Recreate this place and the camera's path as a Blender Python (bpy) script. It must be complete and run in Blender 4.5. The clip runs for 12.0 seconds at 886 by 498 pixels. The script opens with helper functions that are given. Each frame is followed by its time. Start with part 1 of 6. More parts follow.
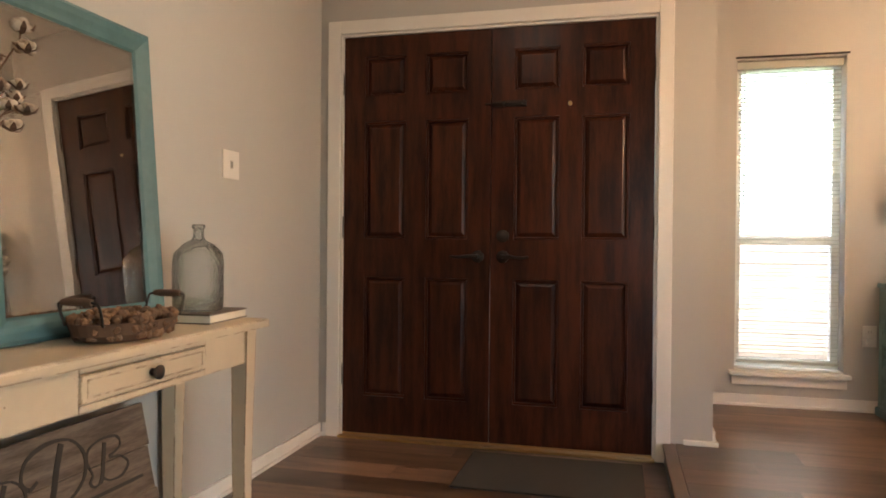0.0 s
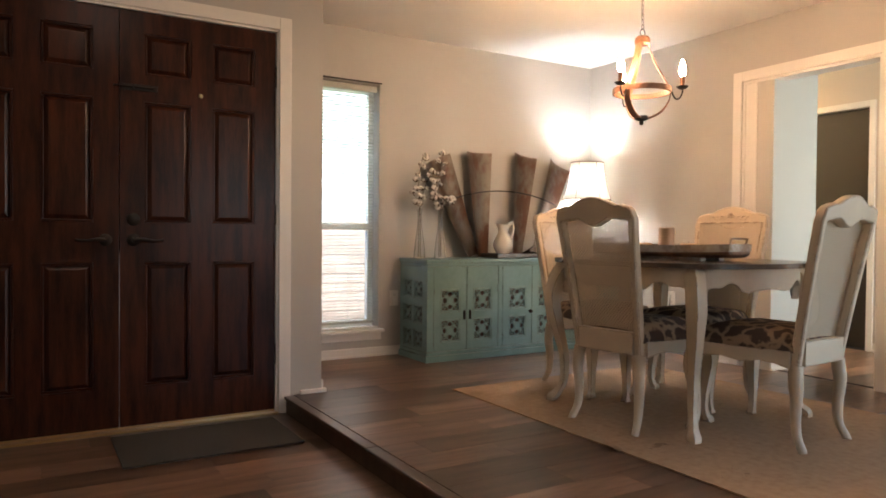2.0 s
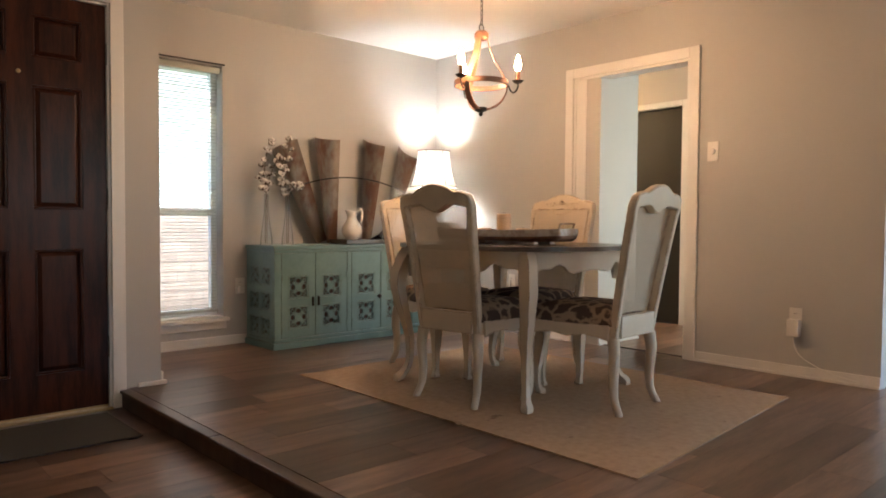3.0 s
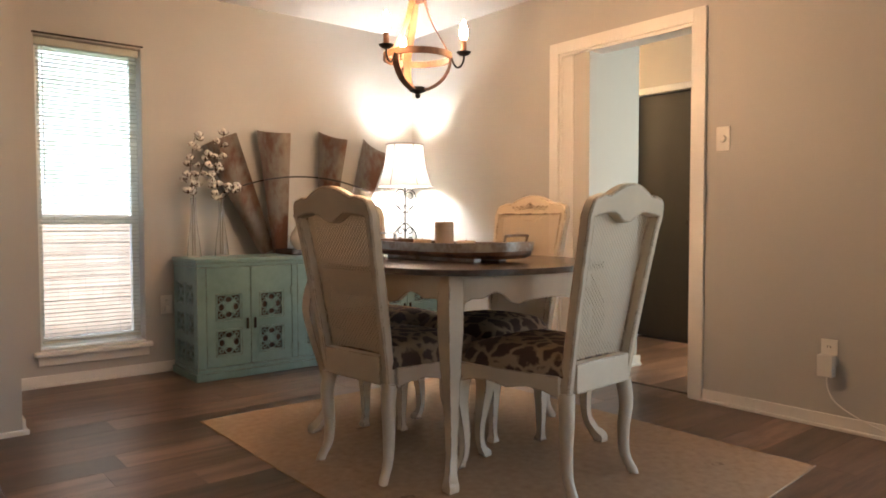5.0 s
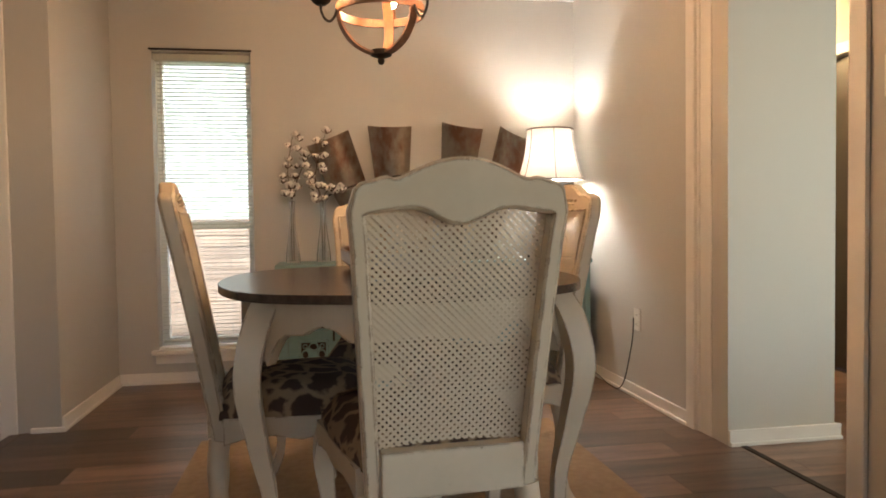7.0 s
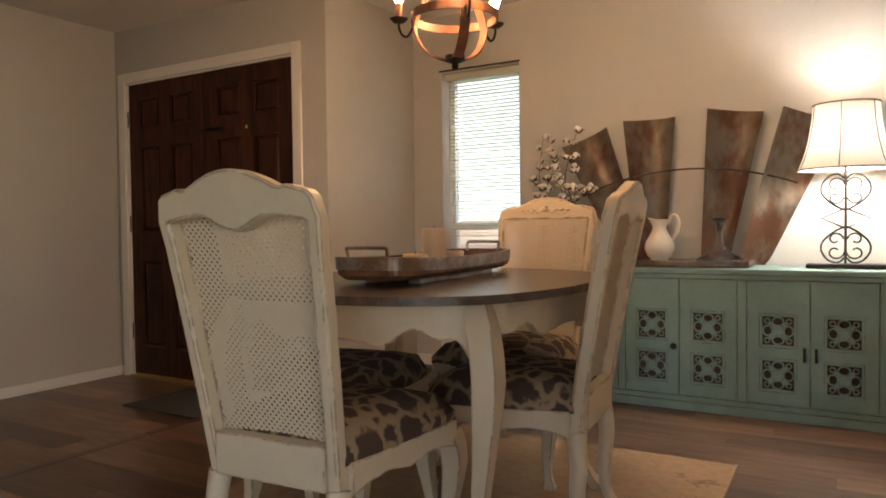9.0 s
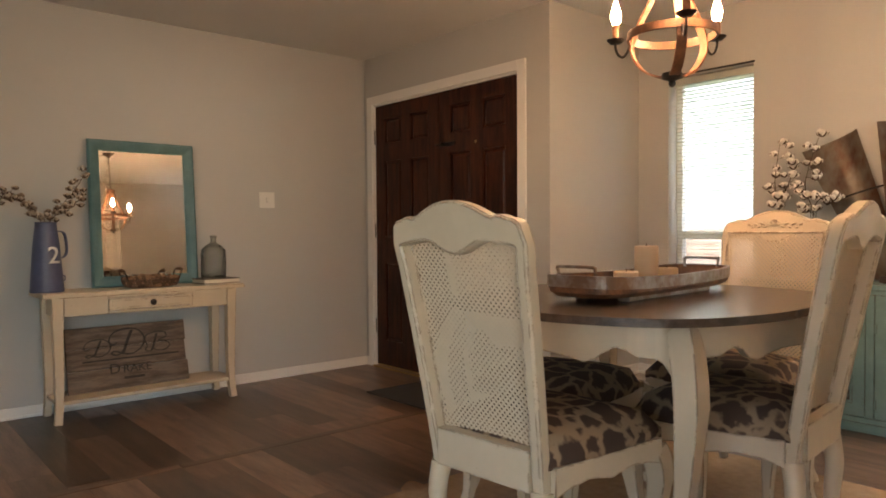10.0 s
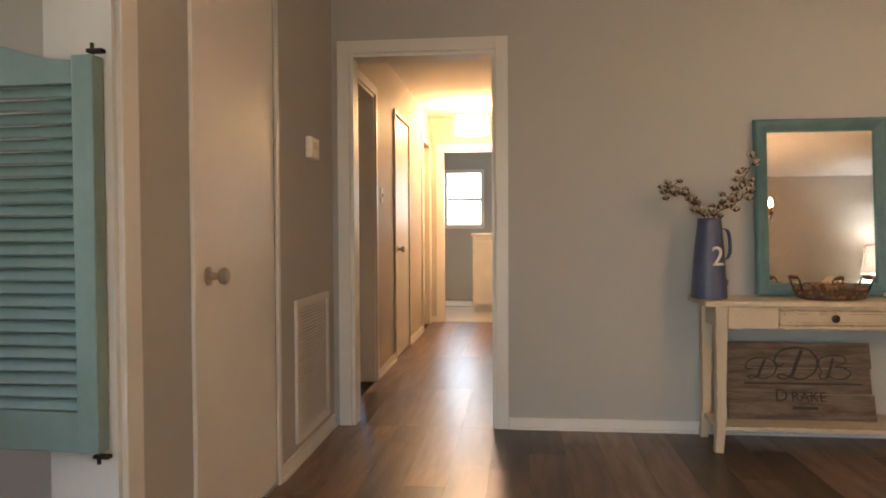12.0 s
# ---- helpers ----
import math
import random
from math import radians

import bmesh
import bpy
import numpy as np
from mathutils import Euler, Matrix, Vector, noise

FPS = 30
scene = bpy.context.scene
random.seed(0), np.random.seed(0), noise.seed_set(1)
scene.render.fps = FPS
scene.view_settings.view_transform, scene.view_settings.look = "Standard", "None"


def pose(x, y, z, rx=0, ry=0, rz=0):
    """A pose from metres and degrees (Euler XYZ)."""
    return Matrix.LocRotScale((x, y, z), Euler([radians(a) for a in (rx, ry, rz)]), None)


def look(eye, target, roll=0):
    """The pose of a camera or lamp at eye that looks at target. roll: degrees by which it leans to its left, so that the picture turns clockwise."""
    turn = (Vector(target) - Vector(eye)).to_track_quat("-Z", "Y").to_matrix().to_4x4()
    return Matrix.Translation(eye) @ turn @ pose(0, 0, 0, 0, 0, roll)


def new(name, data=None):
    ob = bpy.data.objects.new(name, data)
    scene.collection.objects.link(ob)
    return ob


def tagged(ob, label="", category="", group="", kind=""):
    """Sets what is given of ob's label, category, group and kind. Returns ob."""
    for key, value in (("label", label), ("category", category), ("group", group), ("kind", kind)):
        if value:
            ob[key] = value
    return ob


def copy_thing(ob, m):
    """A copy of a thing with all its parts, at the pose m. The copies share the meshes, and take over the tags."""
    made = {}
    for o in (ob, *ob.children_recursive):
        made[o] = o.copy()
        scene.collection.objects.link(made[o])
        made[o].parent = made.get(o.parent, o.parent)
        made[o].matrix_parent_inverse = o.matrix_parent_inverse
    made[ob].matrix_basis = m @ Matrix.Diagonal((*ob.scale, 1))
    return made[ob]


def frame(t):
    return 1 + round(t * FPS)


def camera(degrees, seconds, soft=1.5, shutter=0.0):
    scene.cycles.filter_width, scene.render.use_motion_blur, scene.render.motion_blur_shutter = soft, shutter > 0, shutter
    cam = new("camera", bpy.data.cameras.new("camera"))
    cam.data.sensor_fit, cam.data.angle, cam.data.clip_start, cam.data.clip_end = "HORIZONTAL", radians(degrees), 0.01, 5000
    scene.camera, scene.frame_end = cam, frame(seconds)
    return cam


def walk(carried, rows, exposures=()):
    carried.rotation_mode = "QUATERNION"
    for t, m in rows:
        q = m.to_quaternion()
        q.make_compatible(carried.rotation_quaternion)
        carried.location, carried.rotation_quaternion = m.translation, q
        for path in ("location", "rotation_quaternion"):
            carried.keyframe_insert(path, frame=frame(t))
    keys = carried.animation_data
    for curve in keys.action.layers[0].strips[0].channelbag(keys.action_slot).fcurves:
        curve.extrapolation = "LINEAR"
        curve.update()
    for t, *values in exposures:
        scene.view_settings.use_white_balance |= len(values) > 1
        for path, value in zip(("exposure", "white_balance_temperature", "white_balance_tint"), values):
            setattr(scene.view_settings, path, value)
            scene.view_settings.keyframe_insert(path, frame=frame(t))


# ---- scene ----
cam = camera(64.7, 12.0, soft=1.8)
PATH = [
    (0, (0.285, 0.231, 0.989), (-0.204, 2.17, 0.975), 0.5),
    (0.5, (0.002, 0.148, 0.97), (-0.032, 2.147, 0.961), 0.6),
    (1, (-0.294, 0.097, 0.973), (0.006, 2.074, 0.957), 0.6),
    (1.5, (-0.552, 0.03, 0.975), (0.175, 1.893, 0.947), 0.5),
    (2, (-0.709, -0.103, 0.962), (0.314, 1.615, 0.925), 0.5),
    (2.5, (-0.777, -0.225, 0.941), (0.487, 1.324, 0.895), 0.4),
    (3, (-0.715, -0.189, 0.954), (0.639, 1.282, 0.884), 0.4),
    (3.2, (-0.633, -0.162, 0.959), (0.718, 1.311, 0.883), 0.4),
    (4.8, (0.083, 0.043, 1.017), (1.378, 1.565, 0.935), 0.0),
    (5, (0.217, 0.076, 1.021), (1.479, 1.625, 0.939), -0.1),
    (5.5, (0.608, 0.115, 1.007), (1.747, 1.757, 0.926), -0.2),
    (6, (1.037, 0.102, 1.007), (1.948, 1.881, 0.928), -0.4),
    (6.5, (1.454, 0.111, 1.016), (2.062, 2.015, 0.941), -0.6),
    (8.5, (3.097, 0.395, 1.001), (2.5, 2.303, 0.94), -1.0),
    (9, (3.302, 0.443, 1.012), (2.289, 2.167, 0.954), -0.7),
    (9.5, (3.431, 0.428, 1.061), (2.135, 1.951, 1.005), -0.5),
    (10, (3.433, 0.369, 1.071), (1.921, 1.677, 1.017), -0.4),
    (10.5, (3.353, 0.312, 1.09), (1.645, 1.35, 1.035), -0.3),
    (11, (3.19, 0.297, 1.122), (1.305, 0.963, 1.057), -0.1),
    (11.5, (2.907, 0.27, 1.101), (0.935, 0.6, 1.039), -0.1),
    (12, (2.582, 0.302, 1.07), (0.593, 0.094, 1.022), -0.3),
]
walk(cam, [(t, look(eye, target, roll)) for t, eye, target, roll in PATH], [
    (0.0, 3.6, 6150, 10), (0.5, 3.48, 6100, 10), (1.0, 3.25, 6000, 10), (1.5, 3.15, 5900, 10), (2.0, 3.0, 5850, 10), (2.5, 2.88, 5850, 10), (3.0, 2.85, 5850, 10),
    (5.0, 2.88, 5950, 10), (5.5, 2.87, 6050, 10), (6.0, 2.8, 6200, 10), (6.5, 2.7, 6350, 10), (8.5, 2.24, 6500, 10), (9.0, 2.44, 6550, 11), (9.5, 2.66, 6500, 11),
    (10.0, 2.85, 6400, 11), (10.5, 3.08, 6300, 11), (11.0, 3.33, 6300, 11), (11.5, 3.18, 6300, 11), (12.0, 3.02, 6350, 11)])

# ---- world and sun ----
world = bpy.data.worlds.new("sky")
scene.world = world
world.use_nodes = True
wn = world.node_tree.nodes
sky = wn.new("ShaderNodeTexSky")
sky.sky_type, sky.sun_disc = "NISHITA", False
sky.sun_elevation, sky.sun_rotation = radians(80), radians(180)
wn["Background"].inputs[1].default_value = 0.15
world.node_tree.links.new(sky.outputs[0], wn["Background"].inputs[0])
sun = new("sun", bpy.data.lights.new("sun", "SUN"))
sun.data.energy, sun.data.angle, sun.data.color = 4.0, radians(0.6), (1, 0.95, 0.88)
sun.matrix_world = look((0.0, -0.9, 5.1), (0, 0, 0))


def daylight(name, m, width, height, watts, color):
    """An area lamp standing in for daylight, in a window or added out of view."""
    lamp = new(name, bpy.data.lights.new(name, "AREA"))
    lamp.data.shape, lamp.data.size, lamp.data.size_y = "RECTANGLE", width, height
    lamp.data.energy, lamp.data.color = watts, color
    lamp.matrix_world = m


# Unseen living-room windows, added for soft daylight from behind the camera.
daylight("unseen_light_east", look((6.58, -1.2, 1.3), (0, -1.2, 1.3)), 3.3, 1.5, 10.5, (0.99, 0.985, 0.83))
daylight("unseen_light_south", look((4.8, -3.58, 1.3), (4.8, 0, 1.3)), 2.7, 1.5, 1.1, (1.0, 0.92, 0.77))
# Lamp added in an inner wall's opening to brighten the passage stub wall.
daylight("added_light_kitchen", look((4.3, 1.09, 1.35), (4.3, 5, 1.35)), 1.1, 1.4, 2.8, (0.96, 1.0, 0.88))
# The utility lamp is made up, out of view, and lifts that room's walls.
daylight("added_light_utility", look((1.7, -2.66, 1.45), (1.7, 0, 1.45)), 0.98, 0.98, 1.1, (1.0, 0.90, 0.76))
daylight("window_light_bath", look((-8.33, -0.505, 1.59), (0, -0.505, 1.59)), 0.5, 0.78, 1.5, (1.0, 0.95, 0.88))
daylight("window_light_bath_north", look((-8.33, 0.305, 1.59), (0, 0.305, 1.59)), 0.46, 0.78, 1.5, (1.0, 0.95, 0.88))
# Added above the dining window outside, out of view, to brighten slats and sill.
daylight("added_sky_light_dining", look((1.206, 5.0, 2.75), (1.206, 4.5, 1.0)), 0.9, 0.5, 8.0, (0.97, 1.0, 0.95))


# ---- materials ----
def mat(name, color, rough=0.5, metal=0.0, color2=None, scale=4.0, detail=4.0, amount=0.5, bump=0.0, bump_scale=60.0,
        stretch=(1, 1, 1), spec=0.5, coat=0.0, vary=0.0, worn=None, worn_scale=6.0, worn_at=0.68, edge=0.0):
    """Principled paint: two-scale noise colour, fine relief, per-object tone and chipped patches."""
    m = bpy.data.materials.new(name)
    m.use_nodes = True
    nt = m.node_tree
    n, l, b = nt.nodes, nt.links, nt.nodes["Principled BSDF"]
    b.inputs["Roughness"].default_value, b.inputs["Metallic"].default_value = rough, metal
    b.inputs["Specular IOR Level"].default_value = spec
    b.inputs["Coat Weight"].default_value = coat
    b.inputs["Coat Roughness"].default_value = 0.25
    tc = n.new("ShaderNodeTexCoord")
    mp = n.new("ShaderNodeMapping")
    mp.inputs["Scale"].default_value = stretch
    l.new(tc.outputs["Object"], mp.inputs[0])
    if vary:
        # each piece is cut from another stretch of the pattern
        own = n.new("ShaderNodeObjectInfo")
        shift = n.new("ShaderNodeVectorMath")
        shift.operation = "SCALE"
        shift.inputs[0].default_value = (31.0, 17.0, 23.0)
        l.new(own.outputs["Random"], shift.inputs["Scale"])
        l.new(shift.outputs[0], mp.inputs["Location"])
    c2 = color2 or tuple(v * 0.86 for v in color)
    tex = n.new("ShaderNodeTexNoise")
    tex.inputs["Scale"].default_value, tex.inputs["Detail"].default_value = scale, detail
    l.new(mp.outputs[0], tex.inputs[0])
    fine = n.new("ShaderNodeTexNoise")
    fine.inputs["Scale"].default_value, fine.inputs["Detail"].default_value = scale * 7, 3
    l.new(mp.outputs[0], fine.inputs[0])
    add = n.new("ShaderNodeMath")
    add.operation = "MULTIPLY_ADD"
    l.new(fine.outputs[0], add.inputs[0])
    add.inputs[1].default_value = 0.35
    l.new(tex.outputs[0], add.inputs[2])
    ramp = n.new("ShaderNodeMapRange")
    ramp.inputs[1].default_value, ramp.inputs[2].default_value = 0.68 - 0.3, 0.68 + 0.3
    ramp.inputs[3].default_value, ramp.inputs[4].default_value = 0.5 - amount, 0.5 + amount
    l.new(add.outputs[0], ramp.inputs[0])
    mix = n.new("ShaderNodeMix")
    mix.data_type = "RGBA"
    l.new(ramp.outputs[0], mix.inputs[0])
    mix.inputs[6].default_value, mix.inputs[7].default_value = (*color, 1), (*c2, 1)
    out = mix.outputs[2]
    if vary:
        info = n.new("ShaderNodeObjectInfo")
        rng = n.new("ShaderNodeMapRange")
        rng.inputs[3].default_value, rng.inputs[4].default_value = 1 - vary, 1 + vary
        l.new(info.outputs["Random"], rng.inputs[0])
        hsv = n.new("ShaderNodeHueSaturation")
        l.new(out, hsv.inputs["Color"])
        l.new(rng.outputs[0], hsv.inputs["Value"])
        out = hsv.outputs[0]
    if worn:
        wt = n.new("ShaderNodeTexNoise")
        wt.inputs["Scale"].default_value, wt.inputs["Detail"].default_value, wt.inputs["Roughness"].default_value = worn_scale, 8, 0.7
        l.new(tc.outputs["Object"], wt.inputs[0])
        wr = n.new("ShaderNodeMapRange")
        wr.inputs[1].default_value, wr.inputs[2].default_value = worn_at, worn_at + 0.03
        l.new(wt.outputs[0], wr.inputs[0])
        wm = n.new("ShaderNodeMix")
        wm.data_type = "RGBA"
        l.new(wr.outputs[0], wm.inputs[0])
        l.new(out, wm.inputs[6])
        wm.inputs[7].default_value = (*worn, 1)
        out = wm.outputs[2]
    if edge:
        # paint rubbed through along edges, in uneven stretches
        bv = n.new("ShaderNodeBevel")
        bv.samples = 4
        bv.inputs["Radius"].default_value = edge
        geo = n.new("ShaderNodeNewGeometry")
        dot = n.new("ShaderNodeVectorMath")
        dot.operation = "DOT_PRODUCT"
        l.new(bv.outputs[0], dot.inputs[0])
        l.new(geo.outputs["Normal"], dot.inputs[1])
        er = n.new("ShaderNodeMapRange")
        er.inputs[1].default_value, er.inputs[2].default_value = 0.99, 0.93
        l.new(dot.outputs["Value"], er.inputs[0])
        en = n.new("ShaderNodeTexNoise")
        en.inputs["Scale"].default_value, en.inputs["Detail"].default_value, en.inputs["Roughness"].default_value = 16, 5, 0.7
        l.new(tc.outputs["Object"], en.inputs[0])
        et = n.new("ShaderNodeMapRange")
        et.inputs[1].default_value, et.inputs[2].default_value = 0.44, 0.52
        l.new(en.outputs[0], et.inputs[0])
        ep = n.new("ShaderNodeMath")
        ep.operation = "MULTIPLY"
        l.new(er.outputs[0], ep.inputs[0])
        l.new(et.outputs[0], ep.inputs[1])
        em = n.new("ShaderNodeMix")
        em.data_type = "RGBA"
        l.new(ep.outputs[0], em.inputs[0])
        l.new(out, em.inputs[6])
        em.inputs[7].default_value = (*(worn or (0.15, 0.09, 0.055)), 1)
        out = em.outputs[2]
    l.new(out, b.inputs["Base Color"])
    if bump:
        bt = n.new("ShaderNodeTexNoise")
        bt.inputs["Scale"].default_value, bt.inputs["Detail"].default_value = bump_scale, 3
        l.new(mp.outputs[0], bt.inputs[0])
        bp = n.new("ShaderNodeBump")
        bp.inputs["Strength"].default_value, bp.inputs["Distance"].default_value = bump, 0.002
        l.new(bt.outputs[0], bp.inputs["Height"])
        l.new(bp.outputs[0], b.inputs["Normal"])
    return m


def glow(name, color, strength):
    m = bpy.data.materials.new(name)
    m.use_nodes = True
    b = m.node_tree.nodes["Principled BSDF"]
    b.inputs["Base Color"].default_value = (*color, 1)
    b.inputs["Emission Color"].default_value = (*color, 1)
    b.inputs["Emission Strength"].default_value = strength
    return m


def glass(name, color=(1, 1, 1), rough=0.02, bump=0.0):
    m = bpy.data.materials.new(name)
    m.use_nodes = True
    nt = m.node_tree
    b = nt.nodes["Principled BSDF"]
    b.inputs["Base Color"].default_value = (*color, 1)
    b.inputs["Roughness"].default_value = rough
    b.inputs["Transmission Weight"].default_value = 1.0
    b.inputs["IOR"].default_value = 1.45
    if bump:
        v = nt.nodes.new("ShaderNodeTexVoronoi")
        v.inputs["Scale"].default_value = 115
        tc = nt.nodes.new("ShaderNodeTexCoord")
        nt.links.new(tc.outputs["Object"], v.inputs[0])
        bp = nt.nodes.new("ShaderNodeBump")
        bp.inputs["Strength"].default_value, bp.inputs["Distance"].default_value = bump, 0.003
        nt.links.new(v.outputs[0], bp.inputs["Height"])
        nt.links.new(bp.outputs[0], b.inputs["Normal"])
    return m


def sheer(name, color, through_share, rough=0.8):
    """Thin cloth or paper: diffuse on the lit side, the rest let through."""
    m = bpy.data.materials.new(name)
    m.use_nodes = True
    nt = m.node_tree
    n, l = nt.nodes, nt.links
    b = n["Principled BSDF"]
    b.inputs["Base Color"].default_value = (*color, 1)
    b.inputs["Roughness"].default_value = rough
    t = n.new("ShaderNodeBsdfTranslucent")
    t.inputs[0].default_value = (*color, 1)
    w = n.new("ShaderNodeTexNoise")
    w.inputs["Scale"].default_value = 300
    bp = n.new("ShaderNodeBump")
    bp.inputs["Strength"].default_value, bp.inputs["Distance"].default_value = 0.15, 0.001
    l.new(w.outputs[0], bp.inputs["Height"])
    l.new(bp.outputs[0], b.inputs["Normal"])
    mx = n.new("ShaderNodeMixShader")
    mx.inputs[0].default_value = through_share
    l.new(b.outputs[0], mx.inputs[1])
    l.new(t.outputs[0], mx.inputs[2])
    l.new(mx.outputs[0], n["Material Output"].inputs[0])
    return m


def giraffe():
    """Upholstery print: brown patches divided by cream lines."""
    m = bpy.data.materials.new("animal_print_fabric")
    m.use_nodes = True
    nt = m.node_tree
    n, l, b = nt.nodes, nt.links, nt.nodes["Principled BSDF"]
    b.inputs["Roughness"].default_value = 0.85
    b.inputs["Specular IOR Level"].default_value = 0.3
    tc = n.new("ShaderNodeTexCoord")
    warp = n.new("ShaderNodeTexNoise")
    warp.inputs["Scale"].default_value = 13
    warp.inputs["Detail"].default_value = 3
    l.new(tc.outputs["Object"], warp.inputs[0])
    vm = n.new("ShaderNodeVectorMath")
    vm.operation = "MULTIPLY_ADD"
    l.new(warp.outputs["Color"], vm.inputs[0])
    vm.inputs[1].default_value = (0.075, 0.075, 0.075)
    l.new(tc.outputs["Object"], vm.inputs[2])
    v = n.new("ShaderNodeTexVoronoi")
    v.feature = "DISTANCE_TO_EDGE"
    v.inputs["Scale"].default_value = 11.5
    v.inputs["Randomness"].default_value = 1.0
    l.new(vm.outputs[0], v.inputs[0])
    r = n.new("ShaderNodeMapRange")
    r.inputs[1].default_value, r.inputs[2].default_value = 0.05, 0.115
    l.new(v.outputs[0], r.inputs[0])
    mx = n.new("ShaderNodeMix")
    mx.data_type = "RGBA"
    l.new(r.outputs[0], mx.inputs[0])
    mx.inputs[6].default_value, mx.inputs[7].default_value = (0.29, 0.205, 0.128, 1), (0.070, 0.043, 0.031, 1)
    l.new(mx.outputs[2], b.inputs["Base Color"])
    return m


WALL = mat("greige_wall_paint", (0.488, 0.470, 0.436), 0.75, amount=0.12, scale=1.5, bump=0.25, bump_scale=140, spec=0.3)
WALL_KIT = mat("pale_wall_paint", (0.565, 0.54, 0.485), 0.7, amount=0.12, scale=1.5, bump=0.25, bump_scale=140, spec=0.3)
WALL_HALL = mat("hall_wall_paint", (0.56, 0.50, 0.43), 0.6, amount=0.12, scale=1.5, bump=0.2, bump_scale=140, spec=0.4)
CEIL = mat("white_ceiling_paint", (0.76, 0.74, 0.70), 0.9, amount=0.15, scale=3, bump=0.5, bump_scale=90, spec=0.2)
TRIM = mat("white_trim_paint", (0.78, 0.75, 0.70), 0.4, amount=0.2, scale=5, bump=0.05)
PLANK = mat("wood_look_plank", (0.192, 0.116, 0.077), 0.30, color2=(0.080, 0.047, 0.033), scale=2.2, amount=0.75, bump=0.15, bump_scale=30,
            stretch=(1.2, 9, 1), vary=0.55, spec=0.5)
SUBFLOOR = mat("dark_joint", (0.03, 0.02, 0.015), 0.8)
DOORWOOD = mat("dark_stained_door_wood", (0.060, 0.0175, 0.008), 0.30, color2=(0.017, 0.0056, 0.0036), scale=3, amount=1.0, bump=0.2, bump_scale=25,
               stretch=(9, 9, 1.1), vary=0.12, spec=0.2)
IRON = mat("dark_bronze", (0.035, 0.028, 0.024), 0.45, metal=0.7, bump=0.1)
BRASS = mat("brass", (0.55, 0.40, 0.2), 0.35, metal=1.0)
NICKEL = mat("brushed_nickel", (0.5, 0.47, 0.43), 0.3, metal=1.0)
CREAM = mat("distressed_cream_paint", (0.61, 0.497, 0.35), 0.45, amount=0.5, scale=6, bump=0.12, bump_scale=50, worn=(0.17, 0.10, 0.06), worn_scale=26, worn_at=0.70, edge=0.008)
CANE = mat("cream_cane", (0.61, 0.497, 0.35), 0.55, amount=0.3, scale=30)
TOPWOOD = mat("dark_table_wood", (0.088, 0.060, 0.046), 0.26, color2=(0.046, 0.032, 0.025), scale=3, amount=0.9, stretch=(12, 1.2, 12), bump=0.1, bump_scale=20)
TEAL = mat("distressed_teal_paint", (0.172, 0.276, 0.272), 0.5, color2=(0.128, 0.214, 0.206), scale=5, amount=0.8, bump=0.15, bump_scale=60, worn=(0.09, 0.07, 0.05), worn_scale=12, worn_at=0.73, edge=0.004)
TEALDARK = mat("teal_mirror_paint", (0.088, 0.180, 0.190), 0.5, color2=(0.062, 0.138, 0.148), scale=7, amount=0.8, bump=0.15, worn=(0.1, 0.08, 0.06), worn_scale=16, worn_at=0.72)
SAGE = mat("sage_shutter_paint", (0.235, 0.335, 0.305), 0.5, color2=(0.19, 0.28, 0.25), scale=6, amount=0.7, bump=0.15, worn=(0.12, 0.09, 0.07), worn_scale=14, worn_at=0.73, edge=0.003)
FRETBACK = mat("fretwork_backing", (0.045, 0.022, 0.016), 0.6)
RUGMAT = mat("jute_rug", (0.43, 0.305, 0.195), 0.95, color2=(0.30, 0.20, 0.122), scale=30, amount=0.45, bump=1.0, bump_scale=190, spec=0.1, worn=(0.22, 0.145, 0.09), worn_scale=3.5, worn_at=0.64)
MATTE_MAT = mat("dark_door_mat", (0.036, 0.034, 0.032), 0.95, scale=20, bump=0.8, bump_scale=200)
RUST = mat("rusted_galvanised_steel", (0.225, 0.195, 0.155), 0.42, metal=0.3, color2=(0.140, 0.062, 0.031), scale=3.2, amount=1.6, stretch=(1.4, 1.4, 0.8), bump=0.4, bump_scale=40)
STEEL = mat("galvanised_steel", (0.42, 0.43, 0.43), 0.40, metal=0.7, color2=(0.22, 0.15, 0.11), scale=7, amount=1.0, bump=0.3)
BARREL = mat("aged_barrel_wood", (0.23, 0.105, 0.05), 0.5, color2=(0.072, 0.037, 0.022), scale=6, amount=1.0, stretch=(3, 3, 3), bump=0.3)
HOOP = mat("weathered_hoop", (0.27, 0.125, 0.062), 0.55, color2=(0.12, 0.055, 0.03), scale=14, amount=0.9, bump=0.4, metal=0.1)
WAX = mat("candle_wax", (0.72, 0.52, 0.33), 0.5, amount=0.25, scale=10)
PORCELAIN = mat("white_porcelain", (0.66, 0.61, 0.55), 0.15, amount=0.1)
CLEAR = glass("clear_glass", (0.93, 0.94, 0.93))
SMOKED = glass("grey_bubble_glass", (0.84, 0.87, 0.86), 0.02, bump=0.9)
PANE = glass("window_glass")
COTTON = mat("cotton_boll", (0.70, 0.66, 0.60), 0.95, scale=60, bump=0.6)
AGEDCOTTON = mat("aged_cotton_boll", (0.58, 0.50, 0.40), 0.95, color2=(0.22, 0.15, 0.10), scale=30, amount=0.9, bump=0.6)
HUSK = mat("dried_husk", (0.10, 0.055, 0.032), 0.8, scale=40)
ENAMEL = mat("blue_enamel", (0.085, 0.098, 0.175), 0.45, color2=(0.055, 0.065, 0.12), scale=9, amount=0.7, worn=(0.16, 0.07, 0.03), worn_scale=7, worn_at=0.70)
